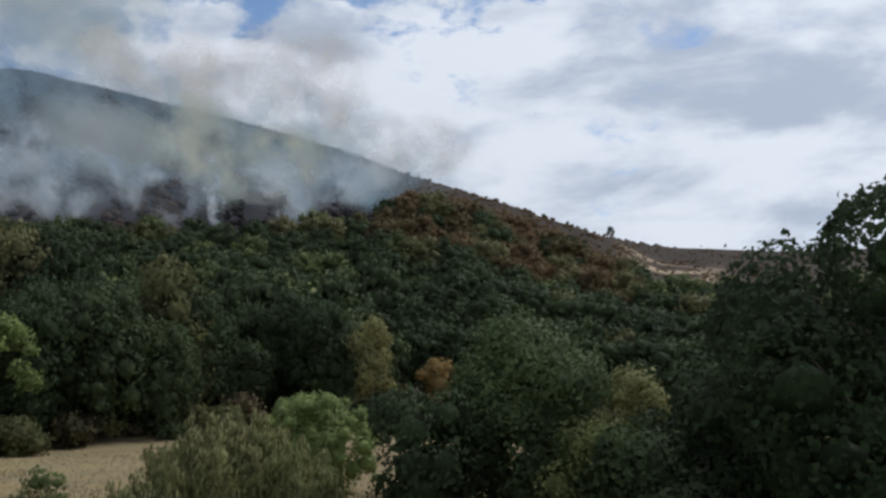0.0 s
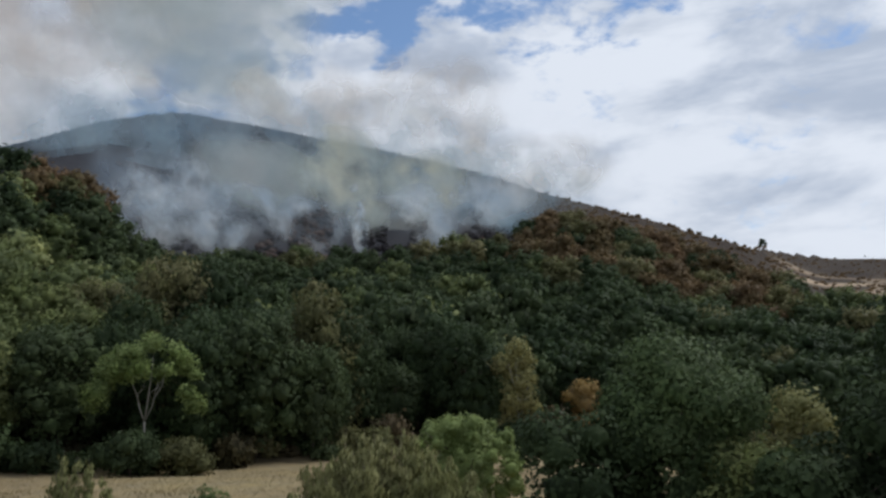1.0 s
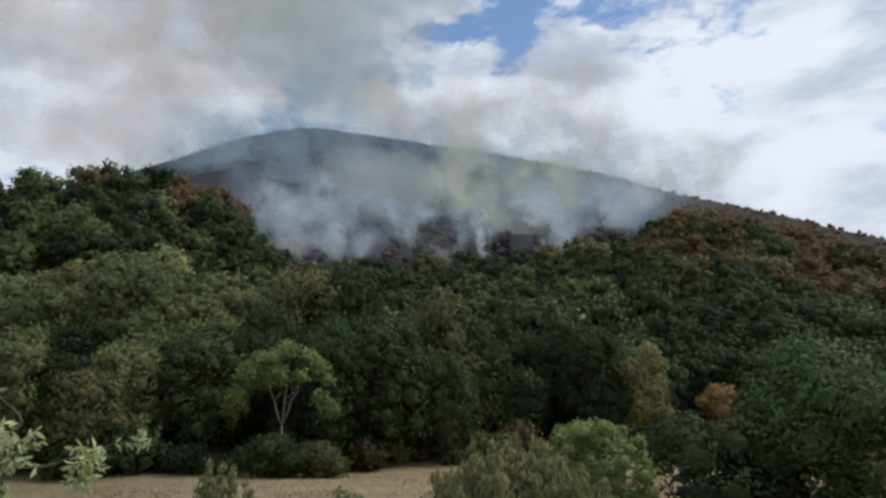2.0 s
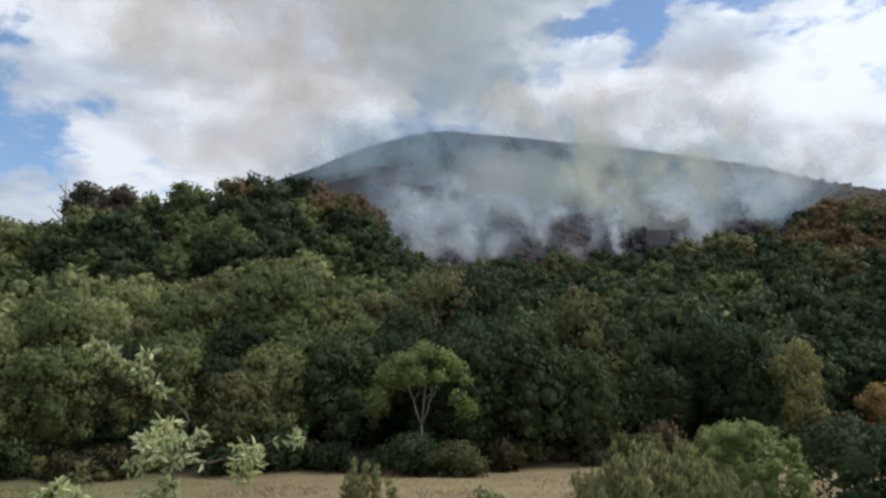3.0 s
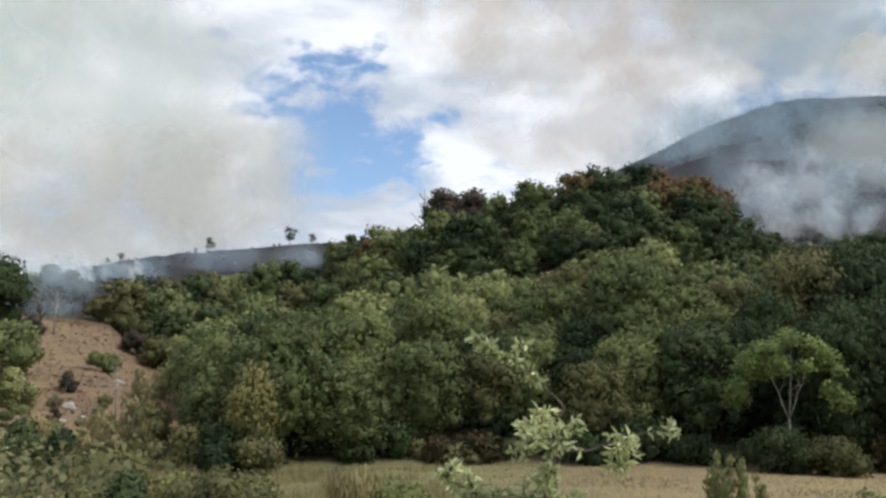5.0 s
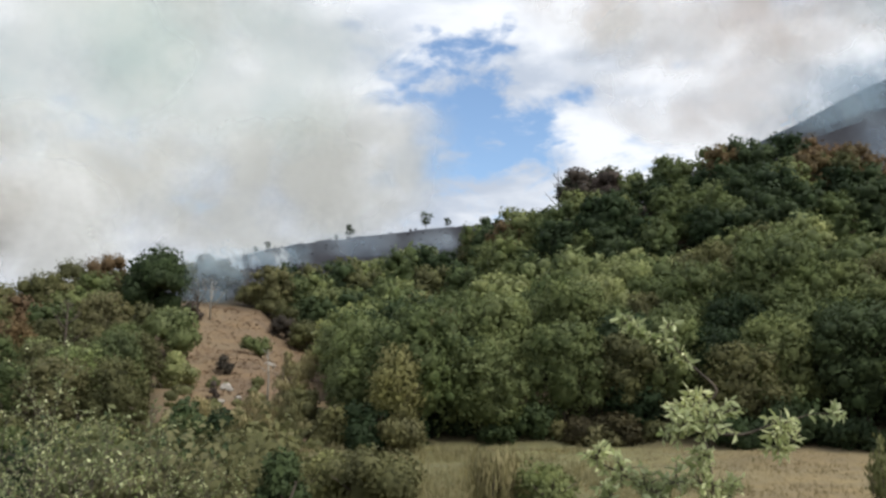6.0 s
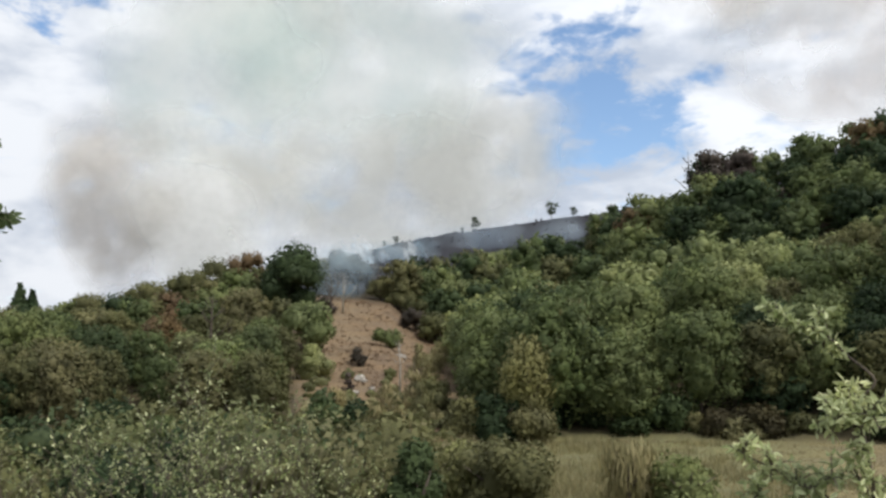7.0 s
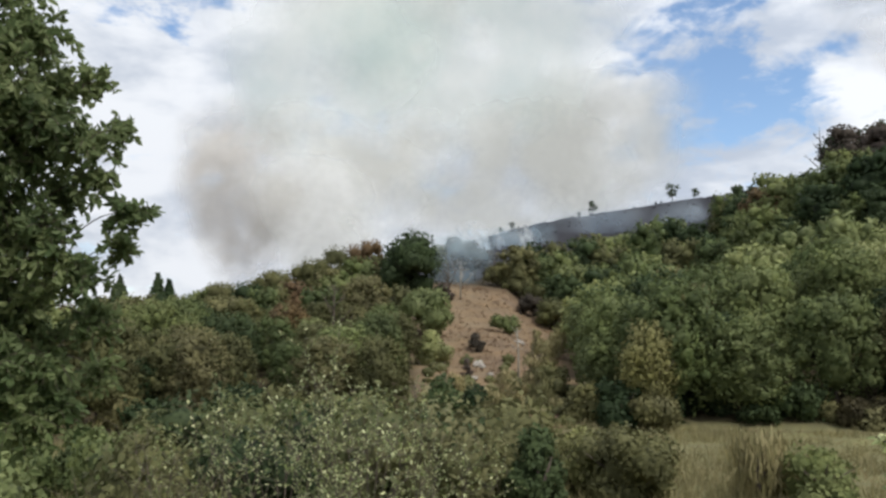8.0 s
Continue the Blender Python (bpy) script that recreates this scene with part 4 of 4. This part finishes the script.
willow("willow_bush", "grey green willow bush with upright shoots", 114, 15.4, 41, 6.3, 2.9, 34)
willow("willow_bush", "grey olive willow bush below the meadow", 115, 10.4, 41, 5.4, 2.7, 30)
willow("willow_bush", "low grey willow bush below the meadow", 116, 19.2, 39, 3.6, 2.0, 22)
willow("willow_bush", "upright grey olive willow bush", 131, 12.8, 43, 6.5, 2.5, 30)
one("round_bush", "smooth rounded fresh green bush at the meadow", 117, 8.4, 54, 6.5, 3.7, LEAF["ivy"], number=70, count=9000, size=0.17, base=0.0, core=0.8, skin=0.06, category="bush", jitter=0.45, dome=0.13)
# backlit trees: their shaded side is partly painted by the dark leaf colour
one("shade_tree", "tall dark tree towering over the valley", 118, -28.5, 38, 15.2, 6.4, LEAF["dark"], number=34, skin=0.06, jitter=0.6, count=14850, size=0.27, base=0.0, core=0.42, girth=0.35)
one("shade_tree", "dark tree, deep shade put in its leaf colour", 119, -22.3, 46, 12.8, 5.0, LEAF["dark"], number=28, skin=0.06, jitter=0.6, count=10800, size=0.27, base=0.0, core=0.42, girth=0.3)
one("shade_tree", "dark green tree, deep shade put in its leaves", 120, -18.2, 42, 8.2, 4.2, LEAF["dark"], number=24, skin=0.06, jitter=0.6, count=8100, size=0.27, base=0.0, core=0.7)
one("shade_tree", "low dark tree, deep shade put in its leaf colour", 121, -13.8, 38, 5.2, 3.6, LEAF["dark"], number=20, skin=0.06, jitter=0.6, count=6750, size=0.27, base=0.0, core=0.7)
willow("willow_sapling", "slender grey green willow sapling in the meadow", 122, 32.6, 47, 5.6, 1.7, 16)
one("willow_sapling", "small green sapling in the meadow", 123, 24.8, 44, 3.3, 1.3, LEAF["mid"], number=10, count=1530, size=0.13, base=0.0, core=0.6, girth=0.05, category="bush")
willow("willow_sapling", "small willow sapling below the meadow", 124, 29.8, 42, 2.6, 1.2, 10)
one("holly_bush", "dark green pointed bush below the clearing", 125, 71.2, 24, 3.5, 1.05, LEAF["dark"], number=22, count=3600, size=0.11, skin=0.2, long=1.8, base=0.0, core=0.8, pointed=0.6, category="bush")
one("scrub_bush", "olive green scrub bush below the meadow", 126, 65.6, 42, 4.0, 2.6, LEAF["olive"], number=16, count=2800, size=0.2, base=0.0, core=0.8, category="bush")
one("scrub_bush", "olive scrub bush beside the meadow", 127, 68.6, 44, 3.6, 2.4, LEAF["willow"], number=14, count=2400, size=0.2, base=0.0, core=0.8, category="bush")
one("scrub_bush", "straw coloured willow scrub in the meadow", 128, 57.2, 45, 3.4, 1.6, LEAF["tall"], number=16, count=2200, size=0.10, base=0.0, core=0.0, long=6.0, skin=0.35, category="bush", upright=0.85)
one("scrub_bush", "green scrub bush below the meadow", 129, 53.6, 44, 2.9, 1.9, LEAF["mid"], number=12, count=1700, size=0.2, base=0.0, core=0.75, category="bush")
one("scrub_bush", "dark green scrub bush near the clearing", 130, 75.2, 62, 5.2, 1.8, LEAF["dark"], number=12, count=1600, size=0.24, base=0.0, core=0.8, pointed=0.5, category="bush")
scrub_rng = np.random.default_rng(140)
for i in range(34):
    az = scrub_rng.uniform(73, 106)
    r = scrub_rng.uniform(24, 76)
    top = EYE + r * math.tan(radians(-3.2 - 0.06 * abs(az - 85) + scrub_rng.uniform(-2.2, 0.4)))
    h = max(1.6, min(5.5, top - land(az, r)))
    kind = str(scrub_rng.choice(["olive", "willow", "mid", "mid", "dark", "light"]))
    one("scrub_bush", {"olive": "olive brown scrub bush on the bank", "willow": "grey green willow scrub on the bank", "mid": "green scrub bush on the bank", "light": "light green scrub bush on the bank",
                       "dark": "dark green thicket on the bank"}[kind], 141 + i, az, r, h, h * 0.62, LEAF[kind], number=13, count=1700, size=0.12 + r * 0.0022, base=0.0,
        core=0.75, long=1.7, skin=0.2, girth=0.05, category="bush", group="scrub on the bank")


# ---- plants close to the eye, leaf by leaf ----
def blades(rng, at, along, length, broad=0.42):
    """Pointed leaves folded along the midrib: each four triangles and two quads' worth of edge."""
    m = len(at)
    along = unit(along)
    side = unit(np.cross(along, rng.normal(0, 1, (m, 3))))
    up = np.cross(side, along)
    L = length * rng.uniform(0.65, 1.25, (m, 1))
    W = L * broad * 0.5
    fold = up * W * rng.uniform(0.1, 0.7, (m, 1))
    bend = up * L * rng.uniform(-0.25, 0.05, (m, 1))
    v = np.stack([at, at + along * L * 0.35 + side * W + fold, at + along * L * 0.72 + side * W * 0.75 + fold + bend * 0.5, at + along * L + bend,
                  at + along * L * 0.72 - side * W * 0.75 + fold + bend * 0.5, at + along * L * 0.35 - side * W + fold, at + along * L * 0.5 + bend * 0.3], 1)
    base = (np.arange(m) * 7)[:, None]
    f = np.concatenate([base + np.array(q) for q in ((0, 1, 6), (1, 2, 6), (2, 3, 6), (3, 4, 6), (4, 5, 6), (5, 0, 6))])
    return v.reshape(-1, 3), f


def polar(az, el, r):
    d = way(az, 0)
    return Vector((d.x * r, d.y * r, EYE + r * math.tan(radians(el))))


class Plant:
    """Collects the woody and leafy geometry of one plant."""

    def __init__(self, name, label, category, foot, seed, bark, leaves, group=""):
        self.ob = tagged(new(name), label, category, group)
        self.ob.location = foot
        self.foot, self.rng, self.bark, self.leaves = Vector(foot), np.random.default_rng(seed), bark, leaves
        self.groups, self.inside, self.loose = [([], [], [])], False, 0.8

    def twig(self, points, thick, thin, per=0, out=0.8, sides=6):
        """A limb through the points; with per, leaves along it for every metre."""
        wood, at, along = self.groups[-1] if self.inside else self.groups[0]
        pts = [Vector(p) for p in points]
        fine = []
        for i in range(len(pts) - 1):
            p0, p1, p2, p3 = pts[max(i - 1, 0)], pts[i], pts[i + 1], pts[min(i + 2, len(pts) - 1)]
            for k in range(4):
                t = k / 4
                fine.append(0.5 * (2 * p1 + (p2 - p0) * t + (2 * p0 - 5 * p1 + 4 * p2 - p3) * t * t + (3 * p1 - p0 - 3 * p2 + p3) * t ** 3))
        fine.append(pts[-1])
        n = len(fine)
        wood.append(tube([p - self.foot for p in fine], [thick + (thin - thick) * i / (n - 1) for i in range(n)], sides))
        if per:
            length = sum((fine[i + 1] - fine[i]).length for i in range(n - 1))
            for i in range(int(length * per)):
                k = self.rng.uniform(0.05, 1) * (n - 1)
                j = min(int(k), n - 2)
                p = fine[j].lerp(fine[j + 1], k - j)
                d = (fine[j + 1] - fine[j]).normalized()
                at.append(tuple(p - self.foot))
                along.append(tuple(d * 0.5 + Vector(self.rng.normal(0, out, 3)) + Vector((0, 0, 0.1))))
        return fine

    def tuft(self, centre, radius, twigs, per=70, sag=0.0):
        """Short leafy twigs that fill a clump round its centre."""
        c = Vector(centre)
        self.groups.append(([], [], []))
        self.inside = True
        for i in range(twigs):
            d = Vector(self.rng.normal(0, 1, 3)).normalized()
            end = c + d * radius * self.rng.uniform(0.6, 1.1) - Vector((0, 0, sag * radius))
            a = c + d * radius * 0.1
            self.twig([a, a.lerp(end, 0.5) + Vector((0, 0, radius * 0.12)), end], 0.004, 0.0015, per, self.loose, 4)
        self.inside = False

    def finish(self, length, broad=0.45, droop=0.0):
        """Stem and loose leaves under the plant, each leafy cluster under its stem."""
        stem = None
        for wood, at, along in self.groups:
            v, f = joined(wood)
            if stem is None:
                stem = mesh_object("stem", v, f, [self.bark], self.ob, smooth=True)
                v, f = [], []
            if not at:
                continue
            along = np.array(along)
            along[:, 2] -= droop
            lv, lf = blades(self.rng, np.array(at), along, length, broad)
            twigs, off = len(f), len(v)
            faces = list(f) + [tuple(q) for q in (lf + off).tolist()]
            loose = off == 0
            leafy = mesh_object("foliage" if loose else "sprig", list(v) + lv.tolist(), faces, [self.bark, self.leaves], self.ob if loose else stem,
                        indices=[0] * twigs + [1] * len(lf))
            leafy["kind"] = "stuff"
        return self.ob


def apple_sapling():
    """Young tree whose topmost shoots reach into the view."""
    d = 4.1
    p = Plant("apple_sapling", "young apple sapling with sunlight put into pale leaves", "sapling", spot(45.0, d, -0.05), 201, BARK, LEAF["pale"])
    q = lambda az, el, r=d: polar(az - 0.5, el, r)
    p.loose = 1.8
    p.twig([p.foot, q(44.6, -14), q(44.5, -7), q(45.0, -3.4), q(45.2, -1.8)], 0.011, 0.005)
    p.twig([q(45.1, -2.4), q(44.0, -1.3), q(45.3, 0.1), q(46.6, 1.5), q(48.0, 2.0), q(49.6, 3.0)], 0.006, 0.002)
    p.twig([q(45.2, 0.0), q(46.7, 1.6), q(48.2, 2.2), q(49.8, 3.2)], 0.003, 0.0015, 270, 0.5)
    p.twig([q(46.3, 1.2), q(46.4, 2.0), q(46.5, 2.9)], 0.003, 0.0015, 110, 0.4)
    p.twig([q(48.9, 2.4), q(49.1, 3.1), q(49.2, 3.5)], 0.003, 0.0015, 60, 0.4)
    for az, el, r in ((49.5, 2.9, 0.03), (48.9, 2.5, 0.04), (48.0, 2.1, 0.045), (47.2, 1.7, 0.04), (46.6, 2.7, 0.025), (46.5, 1.2, 0.045), (46.0, 0.6, 0.03), (37.4, -2.6, 0.03)):
        p.tuft(q(az, el), r, 7, 130)
    p.tuft(q(45.6, -2.6), 0.13, 20, 110)
    p.tuft(q(46.2, -3.6, 4.0), 0.10, 11, 110)
    p.tuft(q(44.4, -3.2, 4.0), 0.12, 15, 110)
    p.twig([q(44.6, -3.9), q(42.6, -3.9), q(41.0, -3.3), q(39.8, -3.0)], 0.007, 0.003)
    p.tuft(q(40.4, -3.4), 0.085, 15, 110, 0.2)
    p.tuft(q(40.6, -4.6), 0.075, 10, 110, 0.3)
    p.twig([q(39.8, -3.0), q(38.6, -2.6), q(37.0, -2.6)], 0.003, 0.0015, 60, 0.5)
    p.twig([q(44.6, -9.5), q(47.5, -7.6), q(50.2, -6.3), q(52.2, -5.2)], 0.008, 0.002, 25)
    for az, el, r in ((51.3, -5.6, 0.07), (49.8, -6.4, 0.10), (48.6, -7.3, 0.12), (46.6, -6.8, 0.10), (45.0, -5.2, 0.06), (45.0, -7.0, 0.13), (43.6, -7.3, 0.10), (47.3, -8.4, 0.13), (44.4, -9.0, 0.14), (50.6, -7.9, 0.10)):
        p.tuft(q(az, el), r, 12, 110)
    p.finish(0.048, 0.36, 0.5)


def leaning_tree():
    """Tree close by, whose crown hangs in from the side."""
    d = 6.6
    p = Plant("plum_tree", "dark leafy plum tree with drooping leaf clusters", "tree", spot(110.0, d + 0.4, -0.1), 202, BARK, LEAF["plum"])
    q = lambda az, el, r=d: polar(az, el, r)
    p.twig([p.foot, q(109.5, -6, d + 0.4), q(108.5, 4, d + 0.2), q(108, 12), q(107, 22)], 0.11, 0.03, sides=9)
    clumps = ((104.5, 18.5, .26), (107, 21, .34), (101.2, 16.2, .17), (103.2, 15.6, .22), (106.5, 15, .34), (99.4, 13.4, .13), (101.3, 12.6, .22), (104.4, 11.6, .30),
              (107, 10, .34), (98.6, 8.4, .16), (98.9, 6.2, .13), (100.6, 10.2, .15), (103.4, 7.0, .22), (106.3, 5.2, .34), (101.0, 4.4, .18), (104.0, 3.0, .26),
              (100.4, 1.6, .17), (102.8, -0.6, .24), (106.0, -1.0, .34), (100.0, -1.4, .15), (104.5, -4.0, .28), (109, 17, .3), (109, 3, .3), (102.3, -3.8, .2), (105.6, 8.2, .3), (104.9, 5.0, .28), (106, 12.6, .32), (102.8, 5.0, .2),
              (105.2, 0.8, .3), (107.6, 7.2, .34), (102.4, 9.4, .2), (105.4, 18.0, .3), (103.8, 13.6, .25), (106.8, 2.4, .32), (103.6, -2.4, .26), (106.8, -4.6, .34))
    for az, el, r in clumps:
        start = q(min(108.2, az + 2.2), el - 1.6 if el > 2 else el + 0.8, d + 0.1)
        c = q(az - 1.0, el, d + p.rng.uniform(-0.35, 0.35))
        p.twig([start, start.lerp(c, 0.5) + Vector((0, 0, 0.05)), c], 0.0055, 0.003)
        p.tuft(c, r * 1.12, int(18 + r * 75), 62, 0.15)
    p.twig([q(107, -2.5), q(105, -2.0), q(103.6, -2.6)], 0.012, 0.006)
    p.finish(0.078, 0.5, 0.35)


def hedge_shrub(az, r, top_el, spread, stems, seed, label, leaves="scrub", length=0.052, per=20):
    """A fan of arching twigs with pale leaves."""
    p = Plant("apple_shrub", label, "shrub", spot(az, r, -0.05), seed, BARK, LEAF[leaves], "pale shrubs on the bank")
    top = EYE + r * math.tan(radians(top_el))
    h = top - p.foot.z
    for i in range(stems):
        a = p.rng.uniform(0, 6.28)
        k = spread * p.rng.uniform(0.15, 1.0)
        lift = h * (1 - 0.45 * (k / spread) ** 2) * p.rng.uniform(0.7, 1.0)
        tip = p.foot + Vector((math.cos(a) * k, math.sin(a) * k, lift))
        mid = p.foot.lerp(tip, 0.55) + Vector((p.rng.normal(0, 0.1), p.rng.normal(0, 0.1), 0.15 * h))
        line = p.twig([p.foot, mid, tip], 0.008, 0.002, 9, 0.7, 5)
        p.groups.append(([], [], []))
        p.inside = True
        for j in range(9):
            b = line[int(p.rng.uniform(0.3, 0.98) * (len(line) - 1))]
            e = b + Vector((p.rng.normal(0, 0.22), p.rng.normal(0, 0.22), p.rng.uniform(0.05, 0.42)))
            p.twig([b, b.lerp(e, 0.5) + Vector((0, 0, 0.04)), e], 0.004, 0.0015, per, 0.75, 4)
        p.inside = False
    p.finish(length, 0.5)


apple_sapling()
leaning_tree()
hedge_shrub(85.2, 11.5, 2.4, 0.9, 9, 211, "tall pale leaved apple shrub on the bank")
hedge_shrub(82.4, 11.0, 0.6, 1.0, 10, 212, "pale leaved apple shrub on the bank")
hedge_shrub(88.0, 10.5, -0.6, 1.2, 12, 213, "spreading apple shrub with pale leaves")
hedge_shrub(91.8, 10.2, -2.4, 1.1, 11, 214, "pale speckled apple shrub on the bank")
hedge_shrub(79.0, 12.5, -2.0, 1.0, 10, 215, "low apple shrub with pale leaves")
hedge_shrub(95.0, 9.6, -4.2, 0.9, 12, 216, "low olive apple shrub on the bank", "olive")
hedge_shrub(85.0, 9.5, -3.6, 1.2, 12, 217, "dense apple shrub with yellowing leaves")
hedge_shrub(76.2, 13.0, -4.2, 0.9, 10, 218, "small apple shrub below the clearing")


# ---- meadow grass ----
def grass_field():
    rng = np.random.default_rng(301)
    verts, faces = [], []
    for i in range(42000):
        az, r = rng.uniform(-10, 100), math.sqrt(rng.uniform(36 ** 2, 91 ** 2))
        if r > lay(az, EDGE) + 1:
            continue
        c = spot(az, r, -0.03)
        tall = rng.uniform(0.05, 0.17) * (2.0 if noise.noise((c.x * 0.12, c.y * 0.12, 4.0)) > 0.22 else 1.0)
        for k in range(3):
            a = rng.uniform(0, 6.28)
            w = Vector((math.cos(a), math.sin(a), 0)) * rng.uniform(0.02, 0.05)
            lean = Vector((rng.normal(0, 0.12), rng.normal(0, 0.12), tall))
            n = len(verts)
            verts += [tuple(c - w), tuple(c + w), tuple(c + lean)]
            faces.append((n, n + 1, n + 2))
    tagged(mesh_object("meadow_grass", verts, faces, [LEAF["grass"]]), "dry straw coloured grass tufts over the meadow", "grass", kind="stuff")


def bracken_field():
    rng = np.random.default_rng(302)
    verts, faces, off = [], [], 0
    for i in range(2600):
        az, r = rng.uniform(69.3, 78.0), rng.uniform(80, 172)
        c = np.array(spot(az, r, 0.06))
        v, f = leaf_quads(rng, c + rng.normal(0, 0.25, (3, 3)) * (1, 1, 0.4), np.tile((0.0, 0.0, 1.0), (3, 1)), rng.uniform(0.2, 0.45), 0.3)
        verts.append(v)
        faces += [tuple(q) for q in (f + off).tolist()]
        off += len(v)
    tagged(mesh_object("bracken", np.concatenate(verts).tolist(), faces, [LEAF["bracken"]]), "dead brown bracken covering the clearing", "bracken", kind="stuff")


def tall_grass():
    """Uncut grass and dry stalks, thickest on the near side of the meadow."""
    rng = np.random.default_rng(303)
    verts, faces = [], []
    for i in range(13000):
        az, r = rng.uniform(38, 104), rng.uniform(37, 84)
        x, y = r * math.sin(radians(az)), r * math.cos(radians(az))
        if noise.noise((x * 0.16, y * 0.16, 2.0)) + soft(40, 58, az) * 0.5 - soft(44, 84, r) * 0.42 < 0.1:
            continue
        c = spot(az, r, -0.05)
        tall = rng.uniform(0.5, 1.3) * (1.5 if rng.uniform() < 0.06 else 1.0)
        for k in range(4):
            a = rng.uniform(0, 6.28)
            w = Vector((math.cos(a), math.sin(a), 0)) * rng.uniform(0.015, 0.035)
            base = c + Vector((rng.normal(0, 0.15), rng.normal(0, 0.15), 0))
            lean = Vector((rng.normal(0, 0.14), rng.normal(0, 0.14), tall * rng.uniform(0.6, 1.0)))
            n = len(verts)
            verts += [tuple(base - w), tuple(base + w), tuple(base + lean * 0.6 + w * 0.8), tuple(base + lean * 0.6 - w * 0.8), tuple(base + lean + Vector((lean.x, lean.y, 0)))]
            faces += [(n, n + 1, n + 2, n + 3), (n + 3, n + 2, n + 4)]
    tagged(mesh_object("tall_grass", verts, faces, [LEAF["tall"]]), "tall olive and straw coloured grass below the meadow", "grass", kind="stuff")


tall_grass()
grass_field()
bracken_field()
